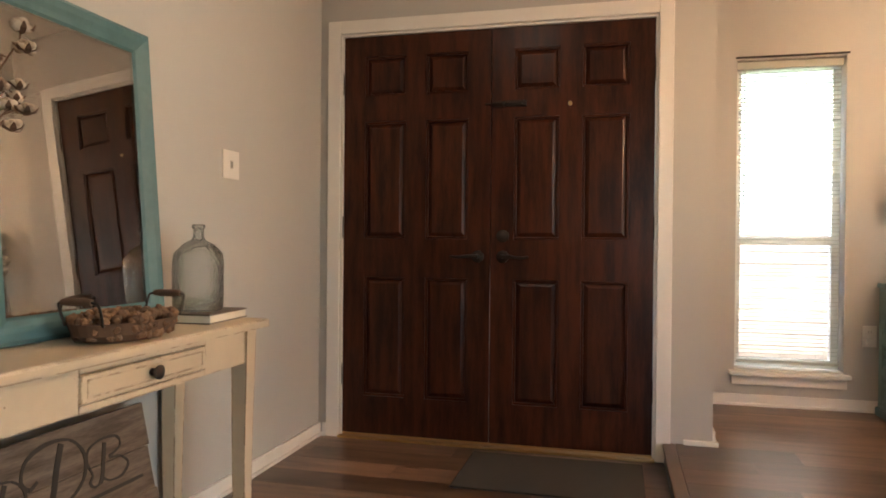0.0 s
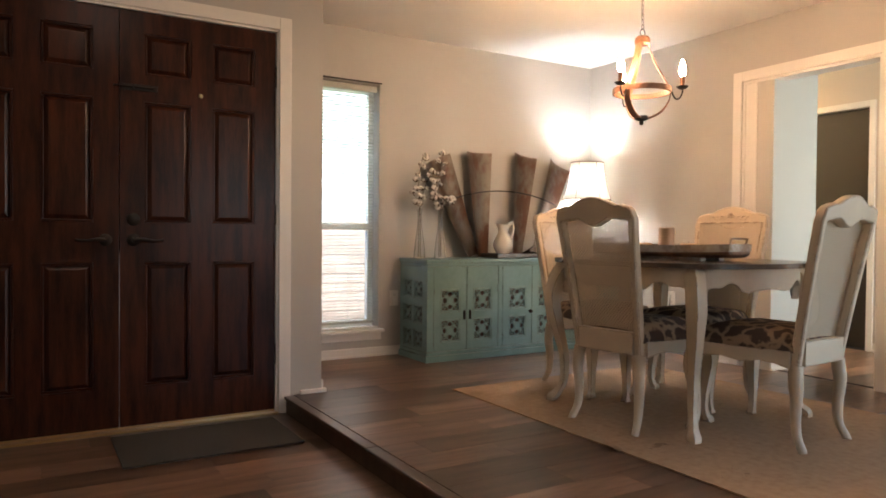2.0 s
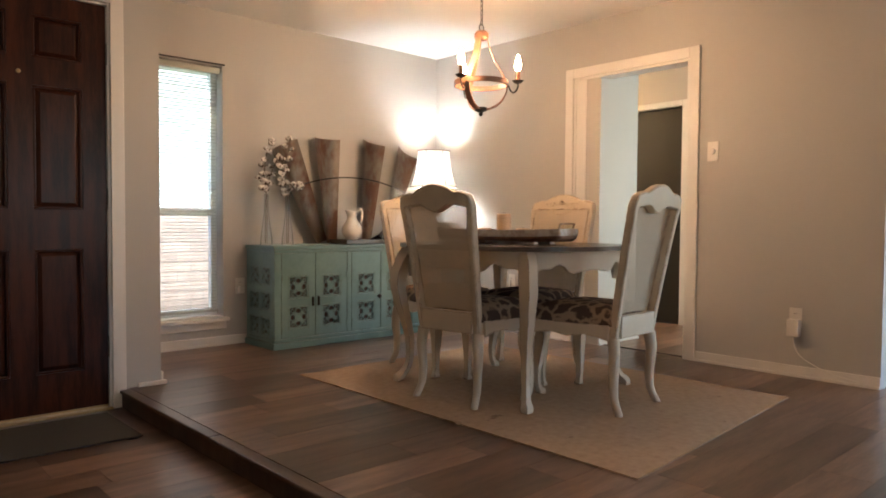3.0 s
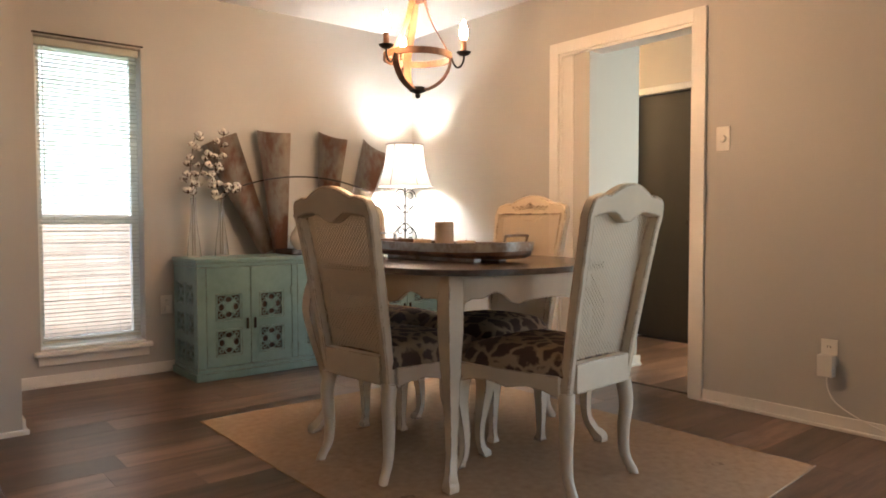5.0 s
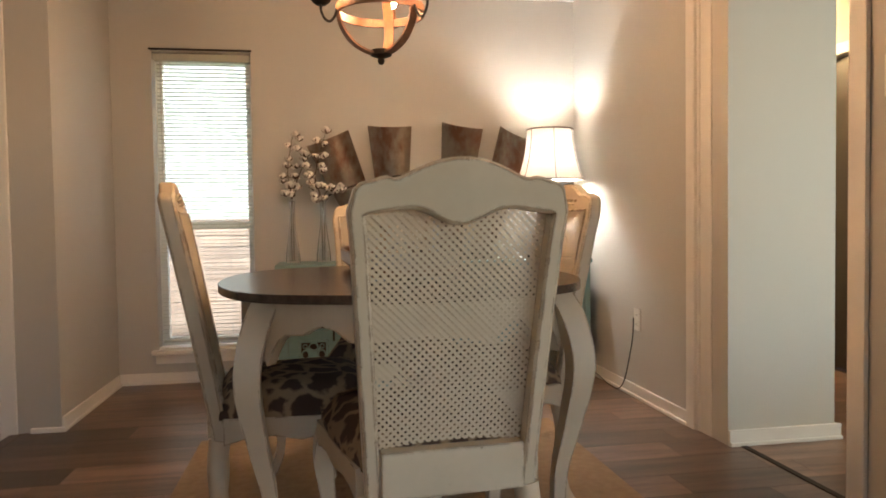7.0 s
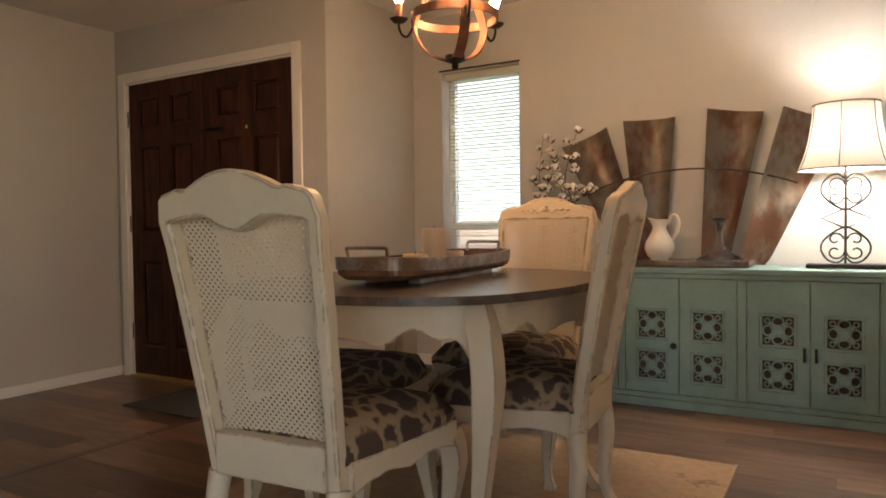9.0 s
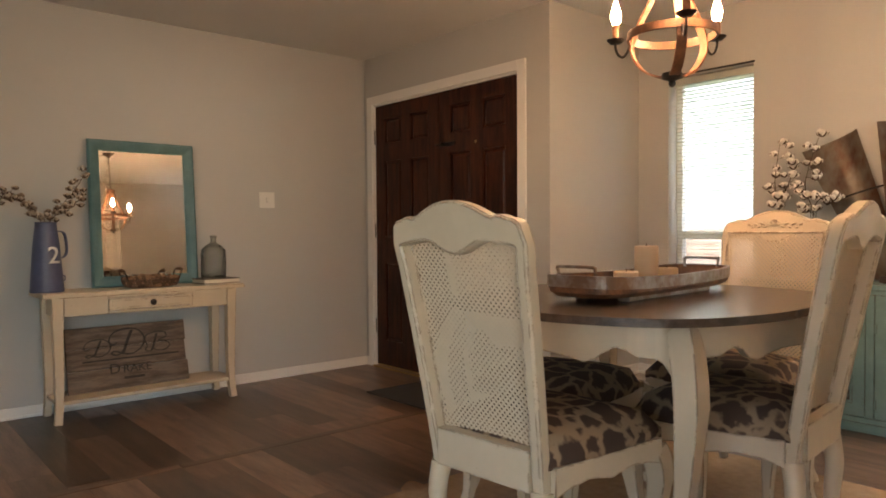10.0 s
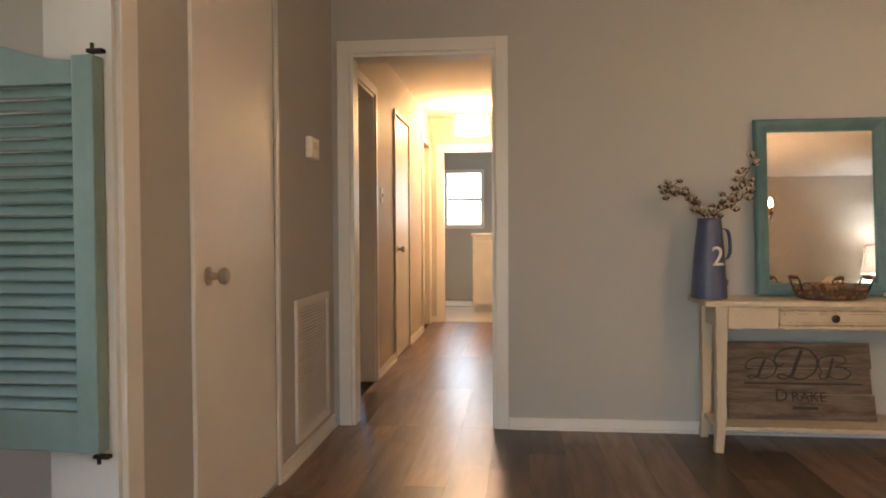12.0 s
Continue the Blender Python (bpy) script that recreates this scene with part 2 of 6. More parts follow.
WHITEINK = mat("white_paint_print", (0.75, 0.72, 0.66), 0.6)
DARKINK = mat("dark_carved_letter", (0.03, 0.022, 0.016), 0.7)
SIGNWOOD = mat("grey_weathered_board", (0.17, 0.126, 0.092), 0.8, color2=(0.070, 0.049, 0.035), scale=3, amount=1.0, stretch=(1, 1.5, 12), bump=0.5, bump_scale=30)
WICKER = mat("dried_seed_pod", (0.24, 0.135, 0.07), 0.7, color2=(0.09, 0.045, 0.024), scale=18, amount=1.0, vary=0.5, bump=0.4)
BOOKMAT = mat("cloth_book_cover", (0.11, 0.082, 0.062), 0.7, amount=0.4)
PAPER = mat("book_paper", (0.68, 0.62, 0.5), 0.9, stretch=(1, 1, 40))
PLASTIC = mat("white_plastic", (0.75, 0.72, 0.66), 0.35, amount=0.08)
SLAT = sheer("white_blind_slat", (0.50, 0.50, 0.43), 0.02)
SHADE = sheer("linen_lamp_shade", (0.86, 0.80, 0.70), 0.034)
VINYL = mat("white_window_frame", (0.80, 0.81, 0.76), 0.4, amount=0.1)
BRICK = mat("pale_brick", (0.60, 0.51, 0.43), 0.9, color2=(0.50, 0.40, 0.33), scale=9, amount=0.8, bump=0.4, bump_scale=50, vary=0.10)
MORTAR = mat("mortar", (0.50, 0.44, 0.38), 0.95, scale=20, bump=0.5)
GRASS = mat("lawn", (0.07, 0.10, 0.04), 0.95, scale=3, amount=0.8)
BLACKDOOR = mat("black_door_paint", (0.022, 0.018, 0.014), 0.4, amount=0.3, scale=3)
TILE = mat("bath_floor_tile", (0.58, 0.52, 0.45), 0.3, amount=0.4, scale=3)
VANITY = mat("white_vanity_paint", (0.72, 0.66, 0.56), 0.4)
MIRROR = mat("mirror_silver", (0.9, 0.9, 0.89), 0.01, metal=1.0, color2=(0.9, 0.9, 0.89))
FLAME = glow("warm_bulb", (1.0, 0.58, 0.29), 146)
LAMPBULB = glow("table_lamp_bulb", (1.0, 0.97, 0.91), 88)
DRUMGLOW = glow("warm_drum_diffuser", (1.0, 0.60, 0.28), 8.5)
CANGLOW = glow("recessed_lamp_lens", (1.0, 0.80, 0.60), 12)
KITGLOW = glow("passage_lamp_diffuser", (1.0, 0.66, 0.32), 17)
GIRAFFE = giraffe()


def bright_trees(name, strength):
    """Emission standing in for far-off sunlit leaves and sky: pale green clumps on white."""
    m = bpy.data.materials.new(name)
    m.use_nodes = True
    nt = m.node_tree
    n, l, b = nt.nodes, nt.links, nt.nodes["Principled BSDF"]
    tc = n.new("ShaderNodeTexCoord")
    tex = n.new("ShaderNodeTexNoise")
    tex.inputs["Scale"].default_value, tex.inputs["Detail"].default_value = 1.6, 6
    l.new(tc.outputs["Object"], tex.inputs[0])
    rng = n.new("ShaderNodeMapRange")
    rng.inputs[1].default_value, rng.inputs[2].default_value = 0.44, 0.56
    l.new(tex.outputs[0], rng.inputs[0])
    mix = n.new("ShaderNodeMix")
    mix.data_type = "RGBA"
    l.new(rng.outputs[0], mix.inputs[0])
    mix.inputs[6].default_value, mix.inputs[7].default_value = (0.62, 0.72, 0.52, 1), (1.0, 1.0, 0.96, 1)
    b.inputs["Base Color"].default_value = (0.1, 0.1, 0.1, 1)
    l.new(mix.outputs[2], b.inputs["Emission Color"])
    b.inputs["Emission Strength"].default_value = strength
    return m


TREES = bright_trees("glowing_tree_backdrop", 0.25)


# ---- mesh helpers ----
def part(name, bm, material, parent=None, label="", smooth=False):
    me = bpy.data.meshes.new(name)
    bmesh.ops.recalc_face_normals(bm, faces=bm.faces)
    bm.to_mesh(me)
    bm.free()
    me.materials.append(material)
    if smooth:
        me.shade_smooth()
        me.set_sharp_from_angle(angle=radians(38))
    ob = new(name, me)
    ob.parent = parent
    return tagged(ob, label)


def thing(name, label, category, m=None, group="", kind=""):
    ob = new(name)
    ob.empty_display_size = 0.1
    if m is not None:
        ob.matrix_basis = m
    return tagged(ob, label, category, group, kind)


def box(bm, x0, y0, z0, x1, y1, z1, bevel=0.0, m=None):
    r = bmesh.ops.create_cube(bm, size=1.0)
    mx = Matrix.Translation(((x0 + x1) / 2, (y0 + y1) / 2, (z0 + z1) / 2)) @ Matrix.Diagonal((abs(x1 - x0), abs(y1 - y0), abs(z1 - z0), 1))
    bmesh.ops.transform(bm, matrix=mx, verts=r["verts"])
    vs = r["verts"]
    if bevel:
        es = list({e for v in vs for e in v.link_edges})
        b = bmesh.ops.bevel(bm, geom=es, offset=bevel, segments=2, affect="EDGES", profile=0.6)
        vs = list({v for f in b["faces"] for v in f.verts} | {v for v in vs if v.is_valid})
    if m is not None:
        bmesh.ops.transform(bm, matrix=m, verts=vs)
    return bm


def B(*a, **k):
    return box(bmesh.new(), *a, **k)


def lathe(bm, prof, seg=24, center=(0, 0, 0), m=None):
    """Turn a profile of (radius, height) round the z axis."""
    rings = []
    allv = []
    for r, z in prof:
        if r < 1e-5:
            v = [bm.verts.new((center[0], center[1], center[2] + z))]
        else:
            v = [bm.verts.new((center[0] + r * math.cos(2 * math.pi * i / seg), center[1] + r * math.sin(2 * math.pi * i / seg), center[2] + z)) for i in range(seg)]
        rings.append(v)
        allv += v
    for a, b in zip(rings, rings[1:]):
        for i in range(seg):
            j = (i + 1) % seg
            if len(a) == 1 and len(b) == 1:
                continue
            if len(a) == 1:
                bm.faces.new((a[0], b[i], b[j]))
            elif len(b) == 1:
                bm.faces.new((a[i], a[j], b[0]))
            else:
                bm.faces.new((a[i], a[j], b[j], b[i]))
    if m is not None:
        bmesh.ops.transform(bm, matrix=m, verts=allv)
    return bm


def sweep(bm, pts, sizes, seg=8, square=False, flat=None):
    """A rod along points; sizes are radii (or half widths a, b with flat=the flat side's normal)."""
    pts = [Vector(p) for p in pts]
    if not isinstance(sizes, (list, tuple)):
        sizes = [sizes] * len(pts)
    rings = []
    ref = Vector((0.31, 0.17, 0.93)) if flat is None else Vector(flat)
    for i, p in enumerate(pts):
        d = (pts[min(i + 1, len(pts) - 1)] - pts[max(i - 1, 0)]).normalized()
        u = ref - d * ref.dot(d)
        if u.length < 1e-4:
            u = d.orthogonal()
        u.normalize()
        w = d.cross(u)
        s = sizes[i]
        a, b = s if isinstance(s, (list, tuple)) else (s, s)
        ring = []
        n = 4 if square else seg
        for k in range(n):
            ang = 2 * math.pi * (k + (0.5 if square else 0)) / n
            f = math.sqrt(2) if square else 1
            ring.append(bm.verts.new(p + u * (a * f * math.cos(ang)) + w * (b * f * math.sin(ang))))
        rings.append(ring)
    for a, b in zip(rings, rings[1:]):
        n = len(a)
        for k in range(n):
            bm.faces.new((a[k], a[(k + 1) % n], b[(k + 1) % n], b[k]))
    bm.faces.new(rings[0][::-1])
    bm.faces.new(rings[-1])
    return bm


def slab(bm, poly, z0, z1, bevel=0.0, m=None):
    """A 2D outline in x, y drawn up from z0 to z1."""
    n = len(poly)
    a = [bm.verts.new((x, y, z0)) for x, y in poly]
    b = [bm.verts.new((x, y, z1)) for x, y in poly]
    bm.faces.new(a[::-1])
    top = bm.faces.new(b)
    for i in range(n):
        bm.faces.new((a[i], a[(i + 1) % n], b[(i + 1) % n], b[i]))
    vs = a + b
    if bevel:
        r = bmesh.ops.bevel(bm, geom=list(top.edges), offset=bevel, segments=3, affect="EDGES", profile=0.5)
        vs = list({v for f in r["faces"] for v in f.verts} | {v for v in vs if v.is_valid})
    if m is not None:
        bmesh.ops.transform(bm, matrix=m, verts=vs)
    return bm


def smoothline(pts, n=6):
    """Catmull-Rom through points."""
    pts = [Vector(p) for p in pts]
    out = []
    for i in range(len(pts) - 1):
        p0, p1, p2, p3 = pts[max(i - 1, 0)], pts[i], pts[i + 1], pts[min(i + 2, len(pts) - 1)]
        for k in range(n):
            t = k / n
            out.append(0.5 * ((2 * p1) + (p2 - p0) * t + (2 * p0 - 5 * p1 + 4 * p2 - p3) * t * t + (3 * p1 - p0 - 3 * p2 + p3) * t ** 3))
    out.append(pts[-1])
    return out


def pierced(xs, zs, holes, y, t, turn=None):
    """A board from xs[0] to xs[-1] and zs[0] to zs[-1] with rectangular holes (cells), thickness t."""
    bm = bmesh.new()
    v = {(i, k, d): bm.verts.new((x, y + d * t, z)) for i, x in enumerate(xs) for k, z in enumerate(zs) for d in (0, 1)}
    cells = {(i, k) for i in range(len(xs) - 1) for k in range(len(zs) - 1)} - set(holes)
    for i, k in cells:
        for d in (0, 1):
            bm.faces.new([v[a, b, d] for a, b in ((i, k), (i + 1, k), (i + 1, k + 1), (i, k + 1))])
        for (a, b), (c, e), n in (((i, k), (i + 1, k), (i, k - 1)), ((i + 1, k), (i + 1, k + 1), (i + 1, k)), ((i + 1, k + 1), (i, k + 1), (i, k + 1)), ((i, k + 1), (i, k), (i - 1, k))):
            if n not in cells:
                bm.faces.new((v[a, b, 0], v[c, e, 0], v[c, e, 1], v[a, b, 1]))
    bmesh.ops.delete(bm, geom=[u for u in bm.verts if not u.link_faces], context="VERTS")
    if turn is not None:
        bmesh.ops.transform(bm, matrix=turn, verts=bm.verts)
    return bm


XZ = Matrix(((1, 0, 0, 0), (0, 0, -1, 0), (0, 1, 0, 0), (0, 0, 0, 1)))  # outline x, y -> x, z; depth to -y


def setting(name, bm, material, label="", category=""):
    return tagged(part(name, bm, material), label, category, kind="structure")


# ---- the large structure ----
S = 0.09        # height of the dining platform
XL, YD, XP, YW, XR, YS, H, T = -1.215, 3.577, 0.70, 4.498, 3.508, -0.708, 2.425, 0.12
XS = 0.505       # edge of the platform


def holed(lo, hi, z0, z1, holes):
    us = sorted({lo, hi, *[v for h in holes for v in h[:2]]})
    zs = sorted({z0, z1, *[v for h in holes for v in h[2:]]})
    cells = [(i, k) for i in range(len(us) - 1) for k in range(len(zs) - 1)
             if any(a <= us[i] and us[i + 1] <= b and c <= zs[k] and zs[k + 1] <= d for a, b, c, d in holes)]
    return us, zs, cells


def wall_x(name, x0, x1, y0, y1, holes=(), z0=-0.05, z1=H, material=None, label="painted wall"):
    """A wall with its length along x; holes are (x0, x1, z0, z1)."""
    us, zs, cells = holed(x0, x1, z0, z1, holes)
    return setting(name, pierced(us, zs, cells, y0, y1 - y0), material or WALL, label, "wall")


ALONG_Y = Matrix(((0, -1, 0, 0), (1, 0, 0, 0), (0, 0, 1, 0), (0, 0, 0, 1)))


def wall_y(name, y0, y1, x0, x1, holes=(), z0=-0.05, z1=H, material=None, label="painted wall"):
    us, zs, cells = holed(y0, y1, z0, z1, holes)
    return setting(name, pierced(us, zs, cells, -x1, x1 - x0, ALONG_Y), material or WALL, label, "wall")


DX0, DX1, DZ = -1.10, 0.45, 2.05    # front door opening
GREY = "greige painted wall with a light orange-peel texture"
wall_x("wall_north_entry", XL - T, XP - T, YD, YD + T, [(DX0, DX1, -0.05, DZ)], label=GREY)
wall_y("wall_pier", YD, YW + T, XP - T, XP, label=GREY)
WX0, WX1, WZ0, WZ1 = 0.925, 1.487, 0.295, 2.045
wall_x("wall_north_dining", XP, XR + T, YW, YW + 0.16, [(WX0, WX1, WZ0, WZ1)], label=GREY)
OY0, OY1, OZ = 2.068, 2.977, 2.030
KY = 2.752
wall_y("wall_east_dining", 0.95, YW, XR, XR + T, [(OY0, OY1, -0.05, OZ)], label=GREY)
HY0, HY1, HZ = -0.605, 0.19, 2.05
wall_y("wall_west", YS - 1.2, YD, XL - T, XL, [(HY0, HY1, -0.05, HZ)], label="greige painted entry wall with a hallway opening")
CX0, CX1, CZ = -0.265, 0.465, 2.10
SX0, SX1 = 0.896, 2.35
wall_x("wall_south", XL, 3.0, YS - T, YS, [(CX0, CX1, -0.05, CZ), (SX0, SX1, -0.05, 2.13)], label="greige painted wall with a closet door")
# hallway
HN = 0.32
hall = [(-2.36, -1.45, -0.05, 2.05), (-3.93, -3.19, -0.05, 2.06), (-5.55, -4.92, -0.05, 2.06)]
wall_x("wall_hall_south", -5.7, XL - T, YS - T, YS, hall, material=WALL_HALL, label="warm greige hallway wall with doorways")
wall_x("wall_hall_north", -5.7, XL - T, HN, HN + T, material=WALL_HALL, label="warm greige hallway wall")
wall_y("wall_hall_end", YS - T, HN + T, -5.8, -5.7, [(-0.57, 0.22, -0.05, 2.04)], material=WALL_HALL, label="hallway end wall with a bathroom doorway")
wall_y("wall_bath_west", -1.5, 1.3, -8.42, -8.3, [(-0.77, -0.24, 1.185, 1.99), (0.06, 0.55, 1.185, 1.99)], label="grey bathroom wall")
wall_x("wall_bath_south", -8.3, -5.8, -1.5, -1.4)
wall_x("wall_bath_north", -8.3, -5.8, 1.2, 1.3)
wall_y("wall_bath_east_south", -1.4, YS - T, -5.8, -5.7)
wall_y("wall_bath_east_north", HN + T, 1.2, -5.8, -5.7)
# dark rooms behind the hall doors
wall_x("wall_bedroom_south", -5.7, XL, -2.0, -1.9)
# room beyond the saloon doors
# The hole in the south wall is unseen, made up for the utility lamp.
wall_x("wall_utility_south", 0.4, 3.2, -2.7, -2.6, [(1.2, 2.2, 0.95, 1.95)], material=WALL_HALL)
wall_y("wall_utility_west", -2.6, YS - T, 0.55, 0.65, material=WALL_HALL)
wall_y("wall_utility_east", -3.6, YS - T, 2.9, 3.0, material=WALL_HALL)
wall_x("wall_closet_back", -0.5, 0.55, -1.5, -1.4)
# kitchen passage and living room
wall_x("wall_passage_stub", XR + 0.006, 4.0, KY, KY + T, material=WALL_KIT, label="pale painted stub wall beside the passage")
wall_y("wall_passage_west", KY + T, YW, 3.88, 4.0, material=WALL_KIT)
wall_y("wall_passage_east", 0.95, 6.0, 4.95, 5.07, [(2.90, 3.46, -0.05, 2.0), (3.65, 4.4, -0.05, 1.98)], material=WALL_HALL, label="warm lit passage wall with a black door and a dark doorway")
wall_x("wall_passage_north", 4.0, 4.95, 5.4, 5.5, material=WALL_HALL)
wall_y("wall_passage_closure", YW, 5.4, 3.88, 4.0, material=WALL_HALL)
# This inner opening is invented for the passage's added lamp.
wall_x("wall_living_north", XR + T, 4.95, 0.95, 1.07, [(3.72, 4.88, 0.62, 2.08)])
wall_x("wall_living_north_far", 5.07, 6.6, 0.95, 1.07)
# Openings out of view, made for the two added living-room lamps.
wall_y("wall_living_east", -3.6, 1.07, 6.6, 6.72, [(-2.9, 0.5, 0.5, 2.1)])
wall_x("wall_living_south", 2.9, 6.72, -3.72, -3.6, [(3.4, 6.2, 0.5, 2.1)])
wall_y("wall_passage_room_east", 2.5, 5.0, 5.6, 5.7)

bm = B(-8.45, -3.75, H, 6.75, YW + 0.16, H + 0.15)
box(bm, 3.88, YW + 0.16, H, 5.7, 5.55, H + 0.15)
setting("ceiling", bm, CEIL, "white textured flat ceiling", "ceiling")


# ---- trim ----
def casing_x(name, x0, x1, z0, z1, y, w=0.075, d=0.018, side=-1, material=None, parent_label="white painted door casing"):
    """A casing round an opening in a wall along x. y is the wall's face, side the way it faces."""
    bm = bmesh.new()
    ya, yb = sorted((y + side * 0.001, y + side * d))
    for a, b in ((x0 - w, x0 - 0.002), (x1 + 0.002, x1 + w)):
        box(bm, a, ya, z0, b, yb, z1 + w, 0.004)
    box(bm, x0 - 0.002, ya, z1 + 0.002, x1 + 0.002, yb, z1 + w, 0.004)
    return setting(name, bm, material or TRIM, parent_label, "door casing")


def casing_y(name, y0, y1, z0, z1, x, w=0.075, d=0.018, side=1, material=None, parent_label="white painted door casing"):
    bm = bmesh.new()
    xa, xb = sorted((x + side * 0.001, x + side * d))
    for a, b in ((y0 - w, y0 - 0.002), (y1 + 0.002, y1 + w)):
        box(bm, xa, a, z0, xb, b, z1 + w, 0.004)
    box(bm, xa, y0 - 0.002, z1 + 0.002, xb, y1 + 0.002, z1 + w, 0.004)
    return setting(name, bm, material or TRIM, parent_label, "door casing")


def jamb_x(name, x0, x1, z0, z1, ya, yb, t=0.02):
    bm = bmesh.new()
    box(bm, x0, ya, z0, x0 + t, yb, z1)
    box(bm, x1 - t, ya, z0, x1, yb, z1)
    box(bm, x0 + t, ya, z1 - t, x1 - t, yb, z1)
    return setting(name, bm, TRIM, "white painted door jamb", "door jamb")


def jamb_y(name, y0, y1, z0, z1, xa, xb, t=0.02):
    bm = bmesh.new()
    box(bm, xa, y0, z0, xb, y0 + t, z1)
    box(bm, xa, y1 - t, z0, xb, y1, z1)
    box(bm, xa, y0 + t, z1 - t, xb, y1 - t, z1)
    return setting(name, bm, TRIM, "white painted door jamb", "door jamb")


casing_x("trim_front_door", DX0, DX1, 0, DZ, YD, 0.068)
casing_y("trim_kitchen_opening", OY0, OY1, S, OZ, XR, 0.07, side=-1, parent_label="cream painted casing of a wide opening")
jamb_y("trim_kitchen_jamb", OY0 - 0.001, OY1 + 0.001, S, OZ + 0.001, XR - 0.003, XR + T + 0.003, 0.018)
setting("trim_kitchen_liner", B(XR + 0.002, KY + T + 0.001, S, XR + T, OY1 - 0.018, OZ - 0.018), TRIM, "cream painted return beside the opening", "door jamb")
casing_y("trim_hall_opening", HY0, HY1, 0, HZ, XL, 0.07)
jamb_y("trim_hall_jamb", HY0 - 0.001, HY1 + 0.001, 0, HZ + 0.001, XL - T - 0.003, XL + 0.003, 0.018)
casing_x("trim_closet_door", CX0, CX1, 0.0, CZ, YS, 0.035, 0.015, side=1)
casing_x("trim_saloon_opening", SX0, SX1, S, 2.13, YS, 0.082, side=1)
jamb_x("trim_saloon_jamb", SX0 - 0.001, SX1 + 0.001, S, 2.131, YS - T - 0.06, YS + 0.003, 0.018)
casing_x("trim_hall_door_a", -2.36, -1.45, 0, 2.05, YS, 0.06, side=1)
jamb_x("trim_hall_door_a_jamb", -2.361, -1.449, 0, 2.051, YS - T - 0.003, YS + 0.003)
casing_x("trim_hall_door_b", -3.93, -3.19, 0, 2.06, YS, 0.035, side=1)
casing_x("trim_hall_door_c", -5.55, -4.92, 0, 2.06, YS, 0.06, side=1)
casing_y("trim_bath_door", -0.57, 0.22, 0, 2.04, -5.7, 0.07)
jamb_y("trim_bath_jamb", -0.571, 0.221, 0, 2.041, -5.803, -5.697)
casing_y("trim_passage_door_a", 2.90, 3.46, S, 2.0, 4.95, 0.05, side=-1)
casing_y("trim_passage_door_b", 3.65, 4.4, S, 1.98, 4.95, 0.07, side=-1)


def base_x(x0, x1, y, z, side):
    ya, yb = sorted((y + side * 0.001, y + side * 0.013))
    bm = B(x0, ya, z, x1, yb, z + 0.065, 0.003)
    yc = sorted((y + side * 0.013, y + side * 0.024))
    box(bm, x0, yc[0], z, x1, yc[1], z + 0.016, 0.004)
    return setting("baseboard", bm, TRIM, "low white painted baseboard with a shoe moulding", "baseboard")


def base_y(y0, y1, x, z, side):
    xa, xb = sorted((x + side * 0.001, x + side * 0.013))
    bm = B(xa, y0, z, xb, y1, z + 0.065, 0.003)
    xc = sorted((x + side * 0.013, x + side * 0.024))
    box(bm, xc[0], y0, z, xc[1], y1, z + 0.016, 0.004)
    return setting("baseboard", bm, TRIM, "low white painted baseboard with a shoe moulding", "baseboard")


base_x(XL + 0.025, DX0 - 0.069, YD, 0, -1)
base_y(HY1 + 0.072, YD - 0.001, XL, 0, 1)
setting("baseboard", B(0.575, YD - 0.024, S, XP + 0.024, YD - 0.001, S + 0.022, 0.004), TRIM, "thin white shoe moulding at the wall end", "baseboard")
base_y(YD, YW - 0.025, XP, S, 1)
base_x(XP + 0.001, XR - 0.001, YW, S, -1)
base_y(OY1 + 0.072, YW - 0.025, XR, S, -1)
base_y(0.95, OY0 - 0.072, XR, S, -1)
base_x(XL + 0.02, CX0 - 0.037, YS, 0, 1)
base_x(CX1 + 0.037, SX0 - 0.084, YS, S, 1)
base_x(SX1 + 0.084, 3.0, YS, S, 1)
base_x(XR + 0.006, 4.0 + 0.024, KY, S, -1)
base_y(KY, YW, 4.0, S, 1)
base_y(3.50 + 0.01, 3.58, 4.95, S, -1)
base_y(0.95 + T, 2.849, 4.95, S, -1)
base_x(-3.153, -2.422, YS, 0, 1)
base_x(-4.858, -3.967, YS, 0, 1)
base_y(YS + 0.01, -0.642, -5.7, 0, 1)


